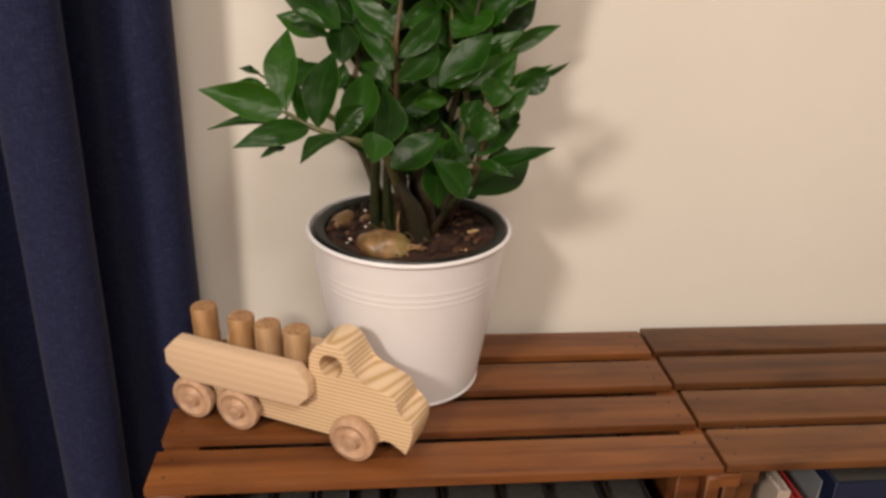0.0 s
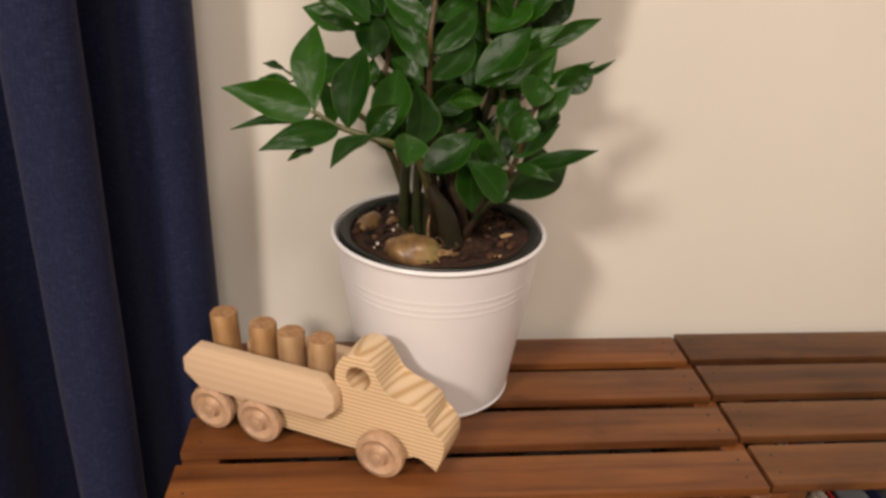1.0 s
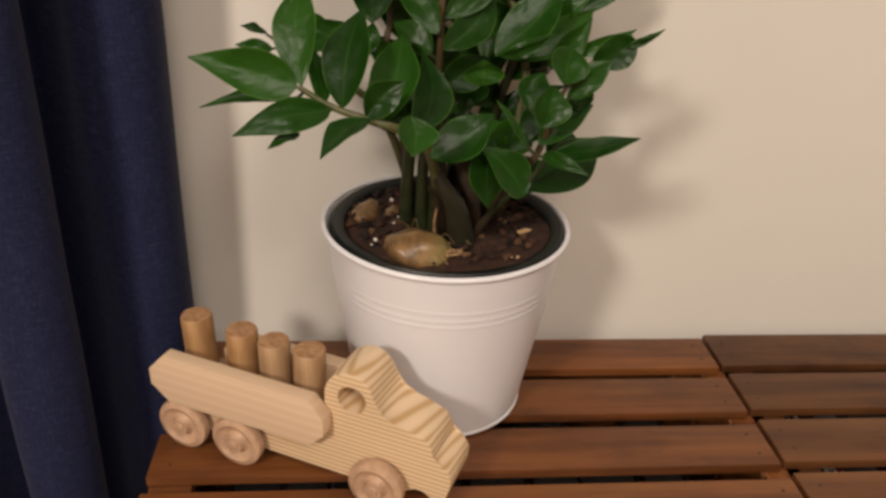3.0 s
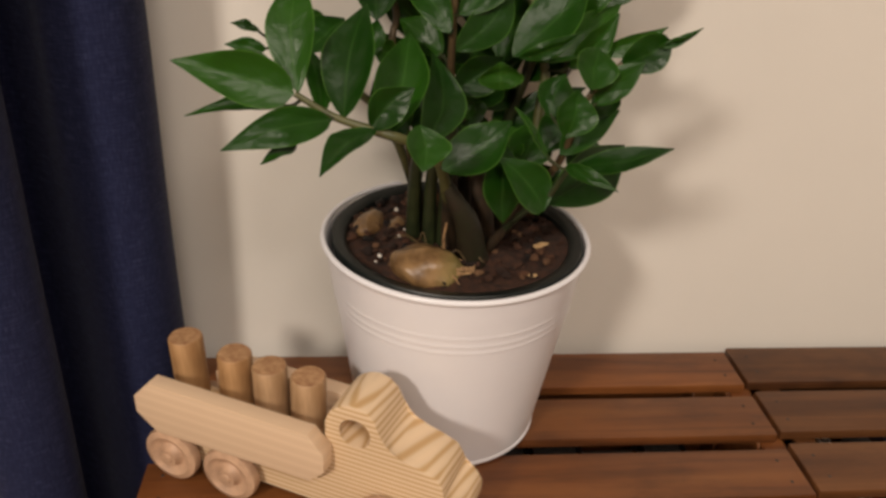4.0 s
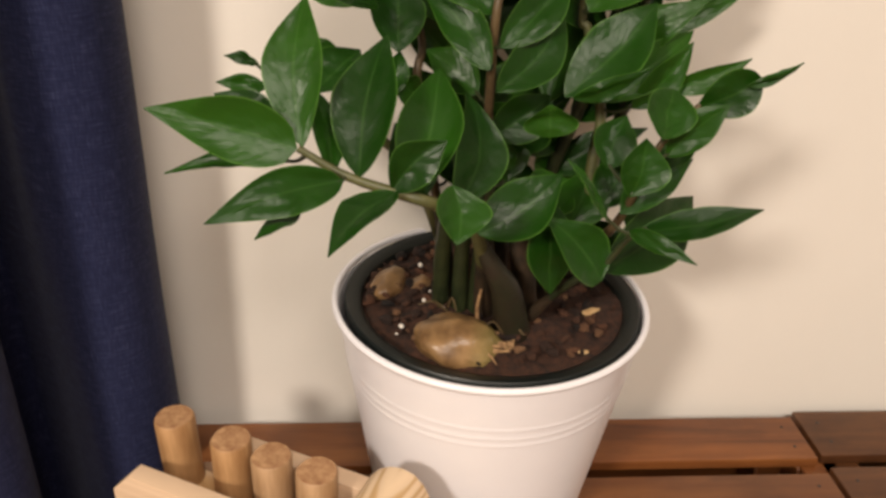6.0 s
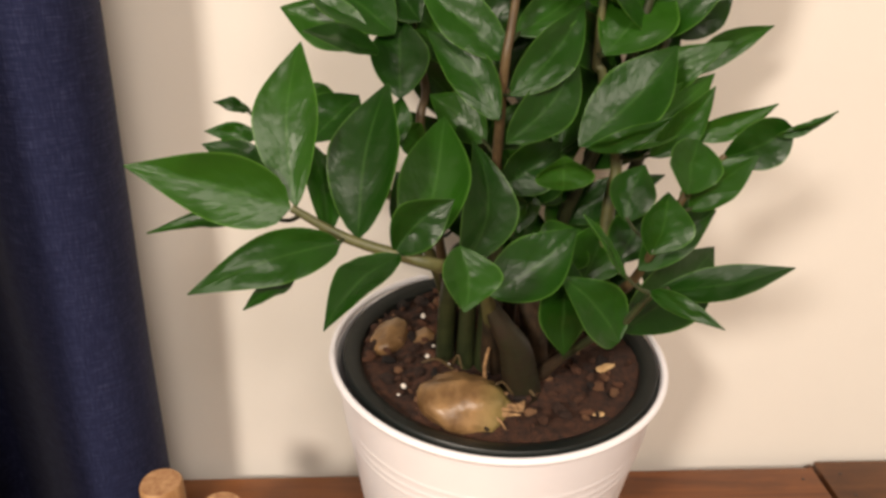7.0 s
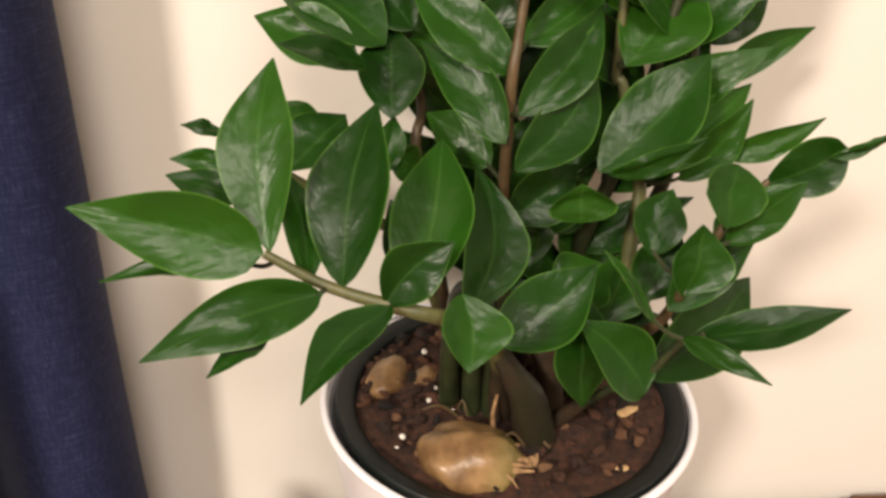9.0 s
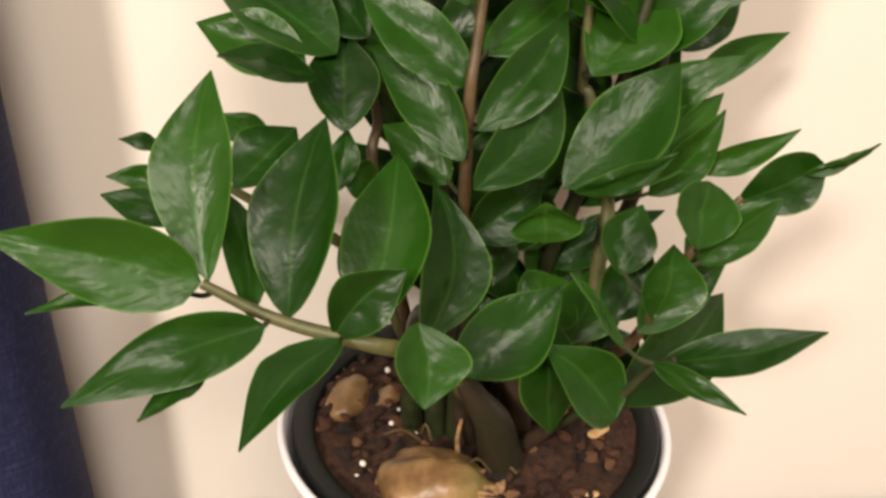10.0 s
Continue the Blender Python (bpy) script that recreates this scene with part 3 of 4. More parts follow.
# dry sheaths wrapped round the feet of the stems
for ob, wide, high in ((stem_a, 0.0075, 5), (stem_b, 0.0085, 6), (stem_c, 0.0080, 7), (stem_d, 0.0070, 6), (stem_e, 0.0050, 5), (stem_g, 0.0075, 4), (stem_f, 0.0060, 5)):
    sp = SPINES[ob.name]
    part("sheath", tube(bmesh.new(), [sp[0], sp[high], sp[2 * high]], wide, wide * 0.45, 10, 5), SHEATH, ob, "dry brown sheath")

# leaves of stem a
leaf(stem_a, (0.1131, 0.0757, 0.7749), (0.0540, 0.0787, 0.7898), 0.0260, -14, 0.36, 0.36, 0.03, 0.02)
leaf(stem_a, (0.1152, 0.0758, 0.7754), (0.1154, 0.1090, 0.8292), 0.0246, -6, 0.52, 0.26, 0.05, -0.06)
leaf(stem_a, (0.1262, 0.0742, 0.7633), (0.1156, 0.1062, 0.7930), 0.0148, 28, 0.5, 0.35, 0.02, 0.06)
leaf(stem_a, (0.1377, 0.0714, 0.7643), (0.1485, 0.1155, 0.8127), 0.0276, -12, 0.48, 0.3, 0.04, -0.04)
leaf(stem_a, (0.1086, 0.0860, 0.7656), (0.0559, 0.0892, 0.7578), 0.0117, 35, 0.38, 0.25, 0, 0.03)
leaf(stem_a, (0.1315, 0.0677, 0.7647), (0.0811, 0.0427, 0.7575), 0.0191, -12, 0.42, 0.25, 0, 0.04)
leaf(stem_a, (0.1146, 0.0611, 0.7533), (0.0988, 0.0451, 0.7500), 0.0092, 30, 0.45, 0.25, 0, 0)
leaf(stem_a, (0.1532, 0.0650, 0.7613), (0.1273, 0.0315, 0.7506), 0.0162, 22, 0.45, 0.3, 0.02, 0.07)
leaf(stem_a, (0.1511, 0.0689, 0.7597), (0.1724, 0.0681, 0.7819), 0.0190, 14, 0.5, 0.3, 0.02, -0.08)
leaf(stem_a, (0.1592, 0.0806, 0.7511), (0.1724, 0.1292, 0.7953), 0.0290, -10, 0.5, 0.28, 0.04, 0.04)
leaf(stem_a, (0.1800, 0.0867, 0.7447), (0.1860, 0.1260, 0.7850), 0.0260, 20, 0.46, 0.3, 0.04, 0.14)
leaf(stem_a, (0.1759, 0.0729, 0.7610), (0.1772, 0.0536, 0.7435), 0.0242, -14, 0.52, 0.35, 0.03, -0.1)
# leaves of stem k
leaf(stem_k, (0.0872, 0.1592, 0.7857), (0.0714, 0.1572, 0.7899), 0.0076, 20, 0.45, 0.25, 0, 0)
leaf(stem_k, (0.0925, 0.1439, 0.7787), (0.0697, 0.1418, 0.7815), 0.0094, -10, 0.45, 0.25, 0, 0.02)
leaf(stem_k, (0.0985, 0.1278, 0.7704), (0.0709, 0.1296, 0.7799), 0.0145, 10, 0.48, 0.25, 0, 0)
# leaves of stem f
leaf(stem_f, (0.1520, 0.1569, 0.8215), (0.1050, 0.1796, 0.8462), 0.0329, 8, 0.46, 0.3, 0.04, 0.05)
leaf(stem_f, (0.1410, 0.1543, 0.8188), (0.1018, 0.1672, 0.8303), 0.0241, -6, 0.44, 0.25, 0.02, 0)
leaf(stem_f, (0.1451, 0.1370, 0.8188), (0.1157, 0.1246, 0.8289), 0.0200, 30, 0.46, 0.3, 0, -0.04)
leaf(stem_f, (0.1541, 0.1420, 0.7972), (0.1542, 0.1684, 0.8267), 0.0261, 0, 0.5, 0.25, 0, 0)
leaf(stem_f, (0.1151, 0.1332, 0.7796), (0.1362, 0.1538, 0.7950), 0.0255, -10, 0.55, 0.25, 0, 0)
leaf(stem_f, (0.1260, 0.1515, 0.7887), (0.1052, 0.1683, 0.7957), 0.0147, 10, 0.45, 0.25, 0, 0)
leaf(stem_f, (0.1517, 0.1328, 0.7788), (0.1551, 0.1473, 0.7967), 0.0117, 10, 0.5, 0.25, 0, 0)
leaf(stem_f, (0.1918, 0.1354, 0.7802), (0.1675, 0.1548, 0.7959), 0.0196, -15, 0.46, 0.3, 0.03, 0.05)
leaf(stem_f, (0.1645, 0.1461, 0.7742), (0.1517, 0.1408, 0.7834), 0.0152, -15, 0.46, 0.3, 0.03, 0.05)
leaf(stem_f, (0.1631, 0.1617, 0.8261), (0.1354, 0.1875, 0.8496), 0.0246, -15, 0.46, 0.3, 0.03, 0.05)
# leaves of stem b
leaf(stem_b, (0.1929, 0.1089, 0.7990), (0.1640, 0.1318, 0.8296), 0.0186, -14, 0.46, 0.32, 0.05, 0.06)
leaf(stem_b, (0.1972, 0.1215, 0.8199), (0.1594, 0.1387, 0.8510), 0.0210, -6, 0.46, 0.3, 0.05, -0.03)
leaf(stem_b, (0.1977, 0.1148, 0.8070), (0.2307, 0.1403, 0.8406), 0.0201, 12, 0.46, 0.32, 0.04, 0.06)
leaf(stem_b, (0.1960, 0.1044, 0.7908), (0.2290, 0.1354, 0.8221), 0.0217, 14, 0.46, 0.3, 0.05, 0.08)
leaf(stem_b, (0.2008, 0.1308, 0.8278), (0.2339, 0.1520, 0.8487), 0.0186, 10, 0.46, 0.3, 0.03, 0.05)
leaf(stem_b, (0.1982, 0.1259, 0.7628), (0.2279, 0.1424, 0.7783), 0.0229, 18, 0.46, 0.3, 0.03, 0.04)
leaf(stem_b, (0.1977, 0.1406, 0.8464), (0.2087, 0.1553, 0.8660), 0.0194, 0, 0.46, 0.3, 0.03, 0.04)
leaf(stem_b, (0.1986, 0.1384, 0.8421), (0.1811, 0.1576, 0.8654), 0.0194, 0, 0.46, 0.3, 0.03, 0.04)
leaf(stem_b, (0.1788, 0.1760, 0.8349), (0.1640, 0.1935, 0.8554), 0.0233, -20, 0.46, 0.3, 0.03, 0.04)
leaf(stem_b, (0.1861, 0.1816, 0.8251), (0.1967, 0.2015, 0.8440), 0.0242, -20, 0.46, 0.3, 0.03, 0.04)
leaf(stem_b, (0.2218, 0.1078, 0.7692), (0.2202, 0.1036, 0.7850), 0.0245, -10, 0.55, 0.4, 0.1, 0)
# leaves of stem c
leaf(stem_c, (0.2287, 0.1166, 0.7853), (0.2699, 0.1334, 0.8256), 0.0294, -12, 0.5, 0.28, 0.05, 0.05)
leaf(stem_c, (0.2408, 0.1304, 0.7794), (0.2968, 0.1516, 0.8088), 0.0213, 12, 0.5, 0.25, 0.03, 0.05)
leaf(stem_c, (0.2312, 0.1123, 0.7862), (0.2619, 0.1044, 0.8027), 0.0108, 38, 0.46, 0.25, 0, 0.05)
leaf(stem_c, (0.2653, 0.1318, 0.7755), (0.2924, 0.1392, 0.8058), 0.0167, 22, 0.46, 0.25, 0.02, 0.04)
leaf(stem_c, (0.2407, 0.1391, 0.8183), (0.2688, 0.1621, 0.8505), 0.0344, -4, 0.52, 0.24, 0.02, 0.04)
leaf(stem_c, (0.2636, 0.1719, 0.8094), (0.2864, 0.1783, 0.8259), 0.0220, 15, 0.5, 0.3, 0.02, 0.04)
leaf(stem_c, (0.2386, 0.1487, 0.8365), (0.2288, 0.1616, 0.8600), 0.0233, 15, 0.5, 0.3, 0.02, 0.04)
leaf(stem_c, (0.2290, 0.1502, 0.7718), (0.2389, 0.1750, 0.8109), 0.0267, -20, 0.5, 0.3, 0.02, 0.04)
leaf(stem_c, (0.2312, 0.1639, 0.7660), (0.2520, 0.1817, 0.8044), 0.0265, -10, 0.5, 0.3, 0.02, 0.04)
# leaves of stem h
leaf(stem_h, (0.2834, 0.1413, 0.7820), (0.3204, 0.1357, 0.7996), 0.0116, 25, 0.45, 0.25, 0, 0.05)
leaf(stem_h, (0.2917, 0.1810, 0.7992), (0.3379, 0.1909, 0.8225), 0.0147, 20, 0.45, 0.25, 0, -0.05)
leaf(stem_h, (0.2876, 0.1848, 0.8168), (0.3165, 0.1959, 0.8438), 0.0194, 20, 0.45, 0.25, 0, 0.04)
leaf(stem_h, (0.2688, 0.1787, 0.7906), (0.2885, 0.1935, 0.8231), 0.0242, -10, 0.45, 0.25, 0, 0.04)
leaf(stem_h, (0.2754, 0.1650, 0.7651), (0.2832, 0.1786, 0.7930), 0.0242, 10, 0.45, 0.25, 0, 0.04)
# leaves of stem d
leaf(stem_d, (0.2653, 0.0854, 0.7774), (0.2706, 0.0958, 0.7964), 0.0269, 24, 0.58, 0.2, 0.04, 0)
leaf(stem_d, (0.2851, 0.1028, 0.7862), (0.3094, 0.0989, 0.8008), 0.0207, 20, 0.58, 0.25, 0.05, 0.05)
leaf(stem_d, (0.2728, 0.0975, 0.7650), (0.2960, 0.0947, 0.7900), 0.0169, 10, 0.5, 0.25, 0.02, -0.05)
leaf(stem_d, (0.3033, 0.0980, 0.7978), (0.3238, 0.0950, 0.8089), 0.0058, 45, 0.42, 0.25, 0, 0.03)
leaf(stem_d, (0.2562, 0.0886, 0.7491), (0.2617, 0.0900, 0.7748), 0.0241, 10, 0.55, 0.5, 0.16, 0.06)
leaf(stem_d, (0.2585, 0.1050, 0.7330), (0.2946, 0.1189, 0.7556), 0.0198, 0, 0.48, 0.25, 0.02, -0.06)
leaf(stem_d, (0.2525, 0.1151, 0.7517), (0.2631, 0.1305, 0.7726), 0.0212, 0, 0.48, 0.25, 0.02, -0.06)
leaf(stem_d, (0.2526, 0.1202, 0.7286), (0.2686, 0.1321, 0.7548), 0.0224, -10, 0.48, 0.25, 0.02, 0.03)
leaf(stem_d, (0.2779, 0.1131, 0.7523), (0.2932, 0.1306, 0.7673), 0.0169, -10, 0.48, 0.25, 0.02, 0.03)
# leaves of stem e
leaf(stem_e, (0.1908, 0.0937, 0.7273), (0.2297, 0.1067, 0.7531), 0.0275, -6, 0.46, 0.32, 0.06, 0.06)
leaf(stem_e, (0.2278, 0.1140, 0.7362), (0.2290, 0.1018, 0.6907), 0.0265, -16, 0.55, 0.25, 0, 0.04)
leaf(stem_e, (0.2509, 0.0937, 0.7030), (0.2233, 0.0966, 0.7345), 0.0260, 8, 0.4, 0.3, 0.06, 0.06)
leaf(stem_e, (0.2531, 0.1017, 0.7036), (0.3109, 0.1462, 0.7240), 0.0319, 8, 0.5, 0.25, 0.02, 0.04)
leaf(stem_e, (0.2624, 0.0896, 0.7302), (0.3146, 0.0806, 0.7484), 0.0168, -24, 0.46, 0.28, 0.04, 0.05)
leaf(stem_e, (0.2571, 0.0834, 0.7347), (0.2791, 0.0592, 0.7311), 0.0088, 30, 0.4, 0.3, 0.08, -0.04)
leaf(stem_e, (0.2489, 0.0908, 0.7366), (0.2291, 0.0982, 0.7628), 0.0086, 40, 0.5, 0.25, 0, -0.06)
leaf(stem_e, (0.2203, 0.1271, 0.7253), (0.2411, 0.1414, 0.7349), 0.0281, -8, 0.5, 0.3, 0.02, 0.04)
leaf(stem_e, (0.2394, 0.1256, 0.7148), (0.2514, 0.1383, 0.7417), 0.0281, 8, 0.5, 0.3, 0.02, 0.04)
leaf(stem_e, (0.2100, 0.1385, 0.7346), (0.2058, 0.1494, 0.7550), 0.0235, 8, 0.5, 0.3, 0.02, 0.04)
leaf(stem_e, (0.2096, 0.1318, 0.7435), (0.2035, 0.1334, 0.7565), 0.0108, 8, 0.5, 0.3, 0.02, 0.04)
leaf(stem_e, (0.1685, 0.1334, 0.7281), (0.1533, 0.1512, 0.7600), 0.0276, 8, 0.5, 0.3, 0.02, 0.04)
leaf(stem_e, (0.1951, 0.1463, 0.7251), (0.1791, 0.1628, 0.7543), 0.0289, -8, 0.5, 0.3, 0.02, 0.04)
leaf(stem_e, (0.2111, 0.1492, 0.7446), (0.2255, 0.1597, 0.7678), 0.0285, -8, 0.5, 0.3, 0.02, 0.04)
leaf(stem_e, (0.2410, 0.1643, 0.7135), (0.2442, 0.1803, 0.7453), 0.0339, 8, 0.5, 0.3, 0.02, 0.04)
leaf(stem_e, (0.2088, 0.1492, 0.7002), (0.2235, 0.1715, 0.7244), 0.0335, -8, 0.5, 0.3, 0.02, 0.04)
leaf(stem_e, (0.2612, 0.1318, 0.6868), (0.2533, 0.1501, 0.7100), 0.0328, -8, 0.5, 0.3, 0.02, 0.04)
leaf(stem_e, (0.2827, 0.1409, 0.6975), (0.2900, 0.1605, 0.7261), 0.0305, 8, 0.5, 0.3, 0.02, 0.04)
leaf(stem_e, (0.2317, 0.1883, 0.7586), (0.2248, 0.2063, 0.7924), 0.0339, 8, 0.5, 0.3, 0.02, 0.04)
leaf(stem_e, (0.2775, 0.1869, 0.7642), (0.2883, 0.2034, 0.7984), 0.0311, 8, 0.5, 0.3, 0.02, 0.04)
leaf(stem_e, (0.1846, 0.1647, 0.7261), (0.1756, 0.1870, 0.7570), 0.0332, 8, 0.5, 0.3, 0.02, 0.04)
leaf(stem_e, (0.2383, 0.1340, 0.6979), (0.2252, 0.1481, 0.7121), 0.0269, 8, 0.5, 0.3, 0.02, 0.04)
leaf(stem_e, (0.2630, 0.2067, 0.8001), (0.2483, 0.2218, 0.8269), 0.0311, 8, 0.5, 0.3, 0.02, 0.04)


def paired(owner, foot, head, count, length, width, seed, spread=0.9):
    """Leaves in two ranks up a stem, each rising outwards."""
    r = random.Random(seed)
    f, h = Vector(foot), Vector(head)
    for k in range(count):
        s = 1 if k % 2 else -1
        at = f.lerp(h, k / max(1, count - 1))
        out = Vector((s * spread, r.uniform(-0.45, 0.25), r.uniform(0.55, 1.0))).normalized()
        tip = at + out * length * r.uniform(0.85, 1.12)
        tip.y = min(tip.y, WALL_Y - 0.012)
        leaf(owner, at, tip, width * r.uniform(0.85, 1.15), r.uniform(-25, 25), 0.44, 0.28, 0.06)


paired(stem_b, (0.1993, 0.1251, 0.8657), (0.2027, 0.1337, 0.9546), 8, 0.062, 0.022, 1)
paired(stem_c, (0.2352, 0.1265, 0.8495), (0.2385, 0.1340, 0.9244), 7, 0.060, 0.024, 2)
paired(stem_f, (0.1507, 0.1604, 0.8518), (0.1461, 0.1678, 0.9247), 7, 0.060, 0.024, 3)
paired(stem_g, (0.2157, 0.1864, 0.7342), (0.2279, 0.1961, 0.9590), 16, 0.060, 0.024, 4)
paired(stem_h, (0.2697, 0.1507, 0.8241), (0.2781, 0.1595, 0.9140), 7, 0.058, 0.022, 5)
stem_i = stem([(0.206, 0.176, SOIL_Z - 0.006), (0.2008, 0.1741, 0.7194), (0.1893, 0.1705, 0.7995), (0.1799, 0.1711, 0.8995)], 0.0050, 0.0016, STEM_SHADED, "upright green stem")
paired(stem_i, (0.2018, 0.1741, 0.7143), (0.1799, 0.1710, 0.8945), 13, 0.058, 0.024, 6)
stem_j = stem([(0.228, 0.180, SOIL_Z - 0.006), (0.2368, 0.1706, 0.7192), (0.2515, 0.1532, 0.7892), (0.2639, 0.1489, 0.8592)], 0.0050, 0.0016, STEM_SHADED, "upright green stem")
paired(stem_j, (0.2348, 0.1725, 0.7112), (0.2639, 0.1499, 0.8542), 10, 0.056, 0.024, 7)
for pts, r0, r1, mat, label in (
        ([(0.2180, 0.1310, SOIL_Z - 0.006), (0.2110, 0.1220, 0.6790), (0.2030, 0.1160, 0.6960), (0.1930, 0.1140, 0.7150)], 0.0105, 0.0030, SPATHE, "broad dark green and brown leaf sheath"),
        ([(0.2260, 0.1450, SOIL_Z - 0.006), (0.2220, 0.1380, 0.6810), (0.2160, 0.1370, 0.7080), (0.2120, 0.1400, 0.7250)], 0.0080, 0.0040, SHEATH, "dry brown leaf sheath"),
        ([(0.1800, 0.1560, SOIL_Z - 0.006), (0.1790, 0.1440, 0.6900), (0.1800, 0.1280, 0.7260), (0.1830, 0.1150, 0.7400)], 0.0052, 0.0030, STEM_SHADED, "thick green stem, colour darkened for leaf shade"),
        ([(0.1900, 0.1500, SOIL_Z - 0.006), (0.1890, 0.1400, 0.6950), (0.1900, 0.1300, 0.7400)], 0.0050, 0.0030, STEM_SHADED, "thick green stem, colour darkened for leaf shade"),
        ([(0.1990, 0.1480, SOIL_Z - 0.006), (0.1985, 0.1400, 0.6950), (0.2000, 0.1340, 0.7400)], 0.0048, 0.0030, STEM_SHADED, "thick green stem, colour darkened for leaf shade"),
        ([(0.1990, 0.1330, SOIL_Z - 0.002), (0.1975, 0.1290, 0.6660), (0.1985, 0.1265, 0.6780)], 0.0012, 0.0007, FRAY, "short dry straw-coloured stub")):
    stem(pts, r0, r1, mat, label)
for k in range(14):
    a, rr = rng.uniform(0, 6.283), rng.uniform(0.01, 0.035)
    c = Vector((0.200 + rr * math.cos(a), 0.135 + 0.6 * rr * math.sin(a), SOIL_Z + 0.002))
    e = c + Vector((rng.uniform(-0.022, 0.022), rng.uniform(-0.012, 0.012), rng.uniform(-0.001, 0.006)))
    m = (c + e) / 2 + Vector((0, 0, rng.uniform(0.002, 0.009)))
    part("root", tube(bmesh.new(), [c, m, e], 0.0008, 0.0004, 5, 4), STEM_BROWN, plant)


# ---- toy truck ----
YAW = -26.0
truck = holder("toy_truck", pose(0.0175, 0.0985, TOP, 0, 0, YAW), "unpainted pale pine toy truck loaded with four log pieces", "toy truck")
cab = [(-0.012, 0.012), (0.146, 0.012), (0.172, 0.013), (0.1795, 0.0215), (0.1855, 0.0215), (0.1985, 0.0105), (0.2015, 0.0200), (0.2042, 0.0290), (0.2045, 0.0370), (0.2010, 0.0432), (0.1955, 0.0455), (0.1918, 0.0485),
       (0.1908, 0.0550), (0.1870, 0.0612), (0.1780, 0.0652), (0.1660, 0.0680), (0.1575, 0.0700), (0.1528, 0.0740), (0.1492, 0.0830), (0.1462, 0.0905), (0.1405, 0.0960), (0.1330, 0.0978), (0.1265, 0.0962),
       (0.1205, 0.0925), (0.1160, 0.0870), (0.1134, 0.0800), (0.1134, 0.0450), (-0.016, 0.0450), (-0.016, 0.0180)]
bm = extrude_profile(bmesh.new(), [(x, z) for x, z in cab], 0.0105, 0.0470, 0.0016)
body = part("body", bm, PINE, truck, "pine body and cab showing growth rings")
cut = bmesh.new()
bmesh.ops.create_cone(cut, cap_ends=True, segments=40, radius1=0.0102, radius2=0.0102, depth=0.1, matrix=pose(0.1338, 0.03, 0.0775, 90))
cutter = finish("cutter", cut, PINE)
mod = body.modifiers.new("hole", "BOOLEAN")
mod.object, mod.operation, mod.solver = cutter, "DIFFERENCE", "EXACT"
cutter.parent = truck
bpy.context.view_layer.update()
dg = bpy.context.evaluated_depsgraph_get()
holed = bpy.data.meshes.new_from_object(body.evaluated_get(dg))
body.modifiers.clear()
body.data = holed
bpy.data.objects.remove(cutter)
plank = [(-0.0180, 0.0510), (-0.0182, 0.0635), (-0.0060, 0.0770), (0.1085, 0.0765), (0.1190, 0.0645), (0.1190, 0.0510), (0.1085, 0.0405), (-0.0035, 0.0385)]
for y0 in (-0.0015, 0.0475):
    low = 0.0 if y0 < 0 else 0.006
    part("side_board", extrude_profile(bmesh.new(), [(x + (4.5 * low if x < 0.05 else 0), z - low) for x, z in plank], y0, y0 + 0.0115, 0.0013), BOARD, truck, "smooth bevelled pine side board")


def wheel(x, near):
    prof = [(0, 0.0062), (0.0062, 0.0062), (0.0070, 0.0035), (0.0090, 0.0016), (0.0115, 0.0020), (0.0150, 0.0046), (0.0192, 0.0030), (0.0200, 0.0), (0.0194, -0.0032), (0.0165, -0.0048), (0, -0.0048)]
    o = part("wheel", lathe(bmesh.new(), prof, 48), WHEEL, truck, "turned beech wheel with a round hub")
    o.matrix_basis = pose(x, 0.003 if near else 0.0555, 0.0200, 90 if near else -90)
    pin = bmesh.new()
    lathe(pin, [(0, 0.0074), (0.0030, 0.0072), (0.0036, 0.0064), (0.0036, 0.0)], 24)
    part("axle_pin", pin, WHEEL, o)


for x in (0.0035, 0.0485, 0.1556):
    wheel(x, True)
    wheel(x, False)
for k, (x, y, top, lean, tone) in enumerate(((0.0000, 0.0365, 0.0905, -4, 0), (0.0335, 0.0360, 0.0890, 1, 0), (0.0625, 0.0345, 0.0885, -1, 1), (0.0885, 0.0335, 0.0900, 2, 1))):
    bm = bmesh.new()
    n = 28
    r = 0.0112
    rows = []
    for z in (0.0455, 0.060, 0.075, top - 0.0012, top):
        rr = r * (0.93 if z == top else 1.0)
        rows.append([bm.verts.new((rr * math.cos(2 * math.pi * i / n) * (1 + 0.03 * math.sin(3 * i * 0.22 + k)), rr * math.sin(2 * math.pi * i / n), z)) for i in range(n)])
    for a, b in zip(rows, rows[1:]):
        for i in range(n):
            bm.faces.new((a[i], a[(i + 1) % n], b[(i + 1) % n], b[i]))
    bm.faces.new(rows[0][::-1])
    f = bm.faces.new(rows[-1])
    f.material_index = 1
    lg = tagged(finish("log_piece", bm, [LOG_GREY if tone else LOG, LOG_END], None, True), "short peeled twig standing on the truck bed as cargo", "log", "logs on the toy truck")
    lg.matrix_basis = truck.matrix_basis @ pose(x, y, 0, 0, lean * 0.6, 0)


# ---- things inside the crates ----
# page edges coloured nearly black: the shade inside the crates is in the colour
SHADED_PAPER = mottled("shaded_paper_edge", (0.035, 0.032, 0.03), (0.06, 0.055, 0.05), 300.0, 0.9)
PALE_PAPER = mottled("pale_paper", (0.55, 0.50, 0.44), (0.66, 0.60, 0.53), 90.0, 0.9)


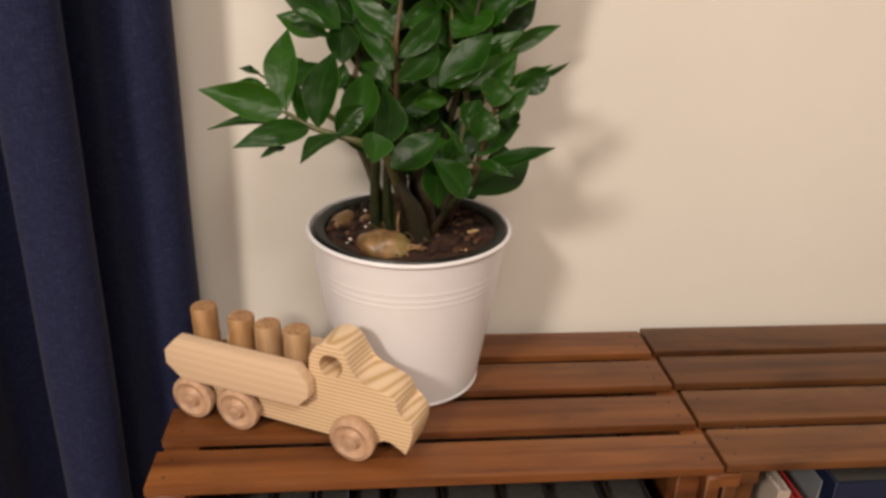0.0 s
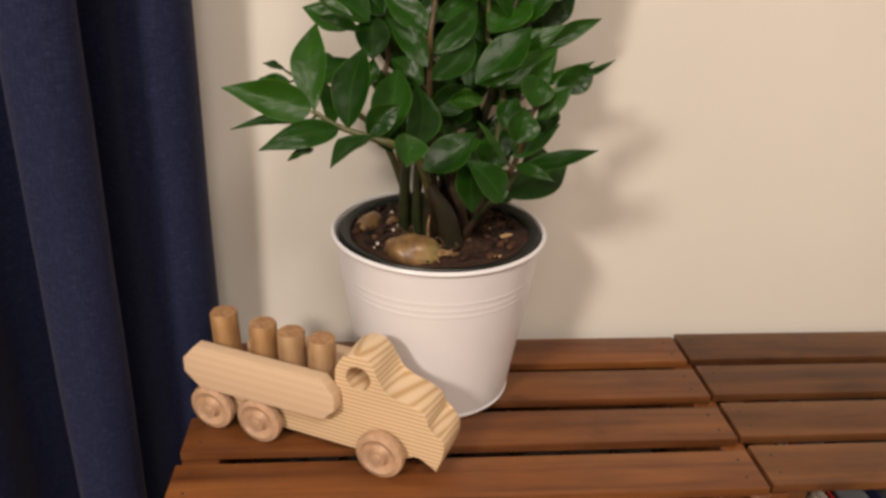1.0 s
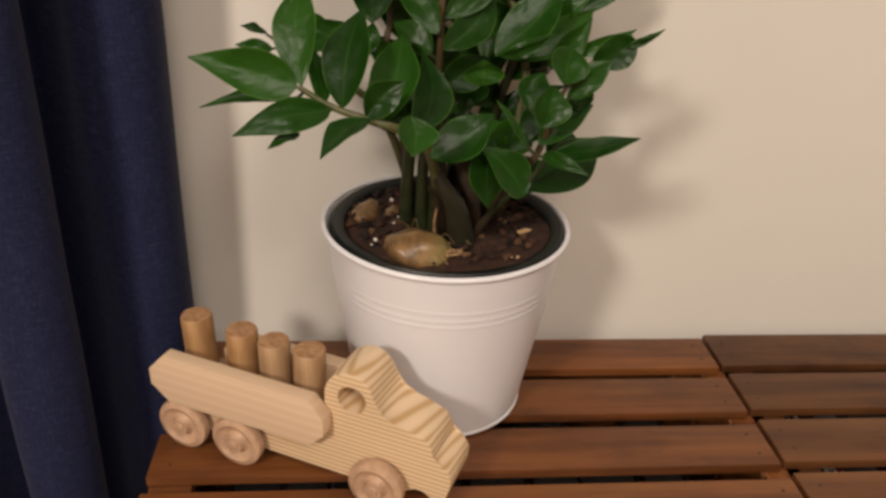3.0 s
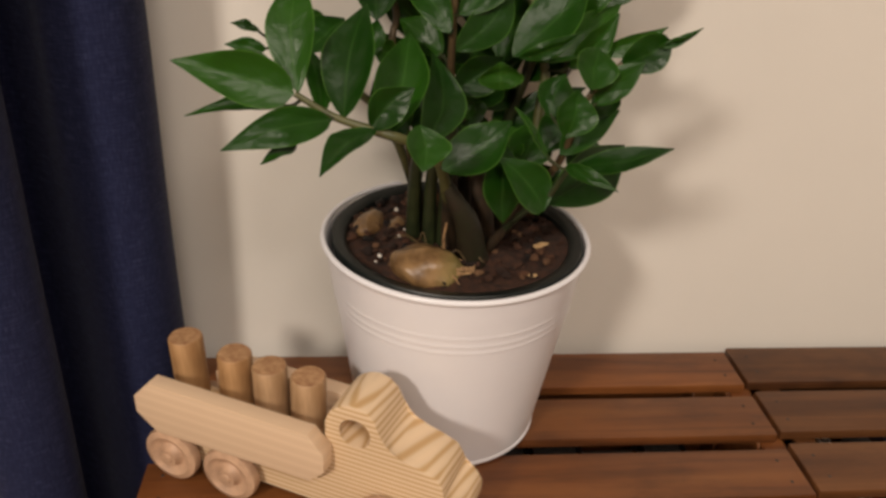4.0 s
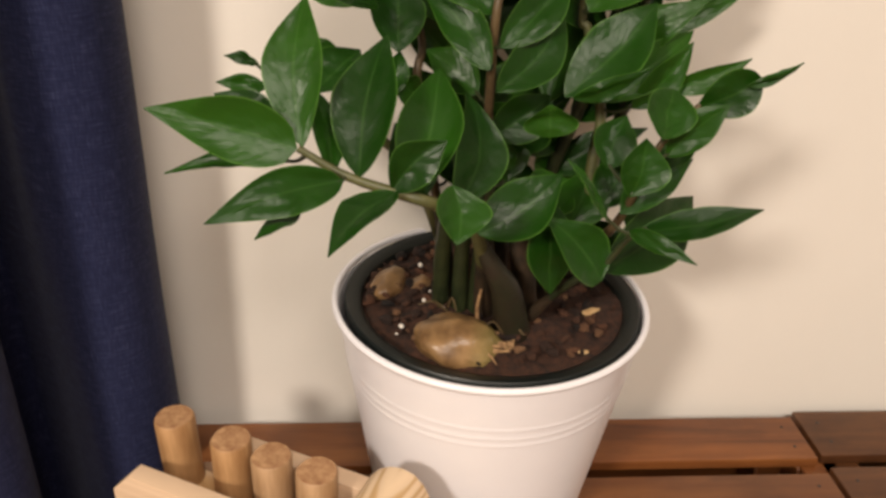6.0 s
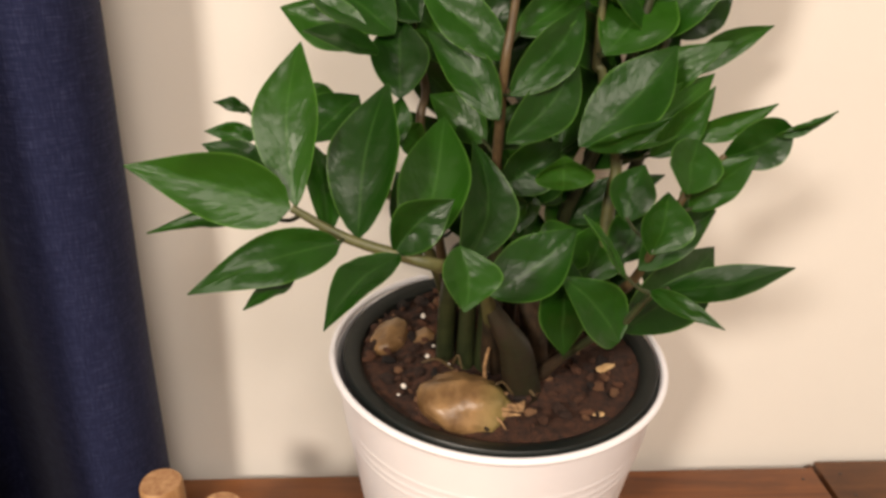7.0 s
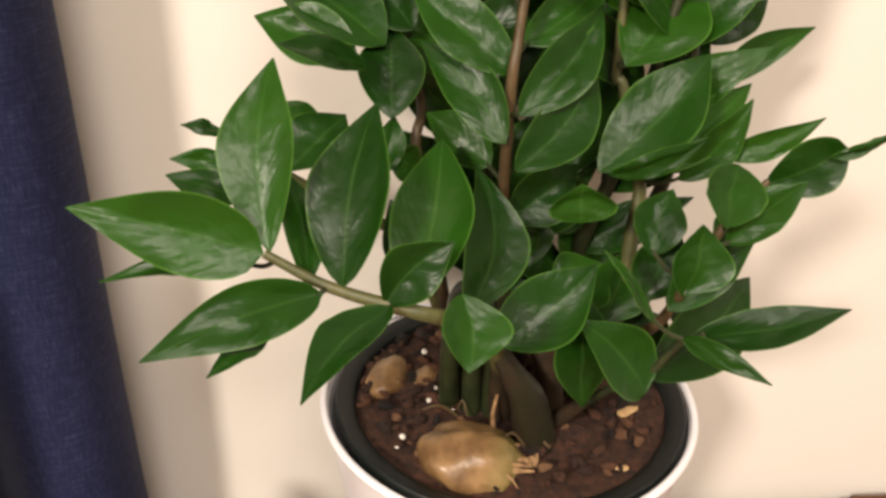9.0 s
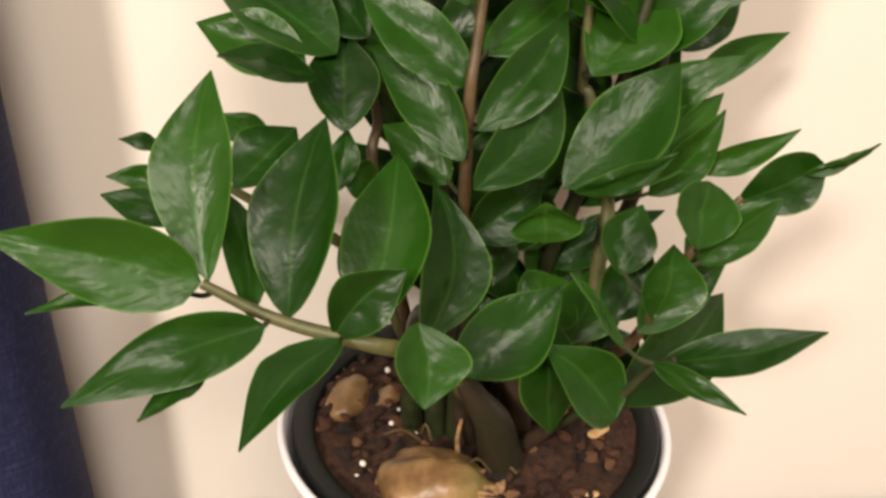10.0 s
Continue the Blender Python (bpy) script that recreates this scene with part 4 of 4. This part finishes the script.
def book(at, size, turn, colour, label, tilt=0, pages=None):
    ob = holder("book", pose(*at, 0, tilt, turn), label, "book", "books in the crate")
    w, d, h = size
    cover = mottled("cover", tuple(0.8 * c for c in colour), colour, 20.0, 0.45, 0.05)
    bm = bmesh.new()
    box(bm, (0, 0, 0), (0.002, d, h), 0.0004, 1)
    box(bm, (w - 0.002, 0, 0), (w, d, h), 0.0004, 1)
    box(bm, (0.002, 0, 0), (w - 0.002, 0.002, h), 0.0, 1)
    part("cover", bm, cover, ob)
    part("page_block", box(bmesh.new(), (0.0022, 0.0022, 0.003), (w - 0.0022, d - 0.003, h - 0.006)), pages or SHADED_PAPER, ob)
    return ob


IN = FLOOR_Z + 0.0096
book((0.4990, 0.020, IN), (0.011, 0.15, 0.262), 0, (0.50, 0.42, 0.36), "cream book leaning in the crate", 5, PALE_PAPER)
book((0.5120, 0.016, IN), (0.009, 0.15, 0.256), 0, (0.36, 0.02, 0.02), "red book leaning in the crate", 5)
# added: its black cover stands in for the shaded gap between books
book((0.5240, 0.060, IN), (0.026, 0.14, 0.230), 0, (0.010, 0.010, 0.012), "added black book darkening the crate inside")
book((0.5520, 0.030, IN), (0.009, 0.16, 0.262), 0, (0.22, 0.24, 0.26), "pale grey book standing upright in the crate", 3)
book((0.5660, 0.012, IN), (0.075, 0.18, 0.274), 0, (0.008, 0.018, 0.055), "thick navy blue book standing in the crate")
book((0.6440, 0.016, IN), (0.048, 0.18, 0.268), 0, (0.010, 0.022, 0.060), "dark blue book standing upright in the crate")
book((0.6960, 0.020, IN), (0.040, 0.18, 0.262), 0, (0.015, 0.015, 0.018), "added black book darkening the crate inside")
# row of books added; dark covers stand in for shade inside the crate
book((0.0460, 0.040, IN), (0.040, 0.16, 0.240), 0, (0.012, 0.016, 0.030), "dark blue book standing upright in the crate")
book((0.0880, 0.036, IN), (0.034, 0.16, 0.248), 0, (0.030, 0.032, 0.038), "added dark grey book darkening the crate inside")
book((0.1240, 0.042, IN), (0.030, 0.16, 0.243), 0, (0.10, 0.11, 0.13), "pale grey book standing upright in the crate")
book((0.1560, 0.038, IN), (0.026, 0.16, 0.236), 0, (0.014, 0.014, 0.016), "added black book darkening the crate inside")
book((0.1900, 0.044, IN), (0.044, 0.16, 0.225), 0, (0.030, 0.014, 0.012), "added dark red book darkening the crate inside")
book((0.2360, 0.040, IN), (0.050, 0.16, 0.232), 0, (0.014, 0.012, 0.012), "added black book darkening the crate inside")
book((0.2880, 0.044, IN), (0.042, 0.16, 0.236), 0, (0.022, 0.012, 0.010), "added dark brown book darkening the crate inside")
book((0.3320, 0.040, IN), (0.050, 0.16, 0.228), 0, (0.012, 0.012, 0.016), "added black book darkening the crate inside")
book((0.3840, 0.046, IN), (0.038, 0.16, 0.234), 0, (0.020, 0.014, 0.012), "added dark brown book darkening the crate inside")
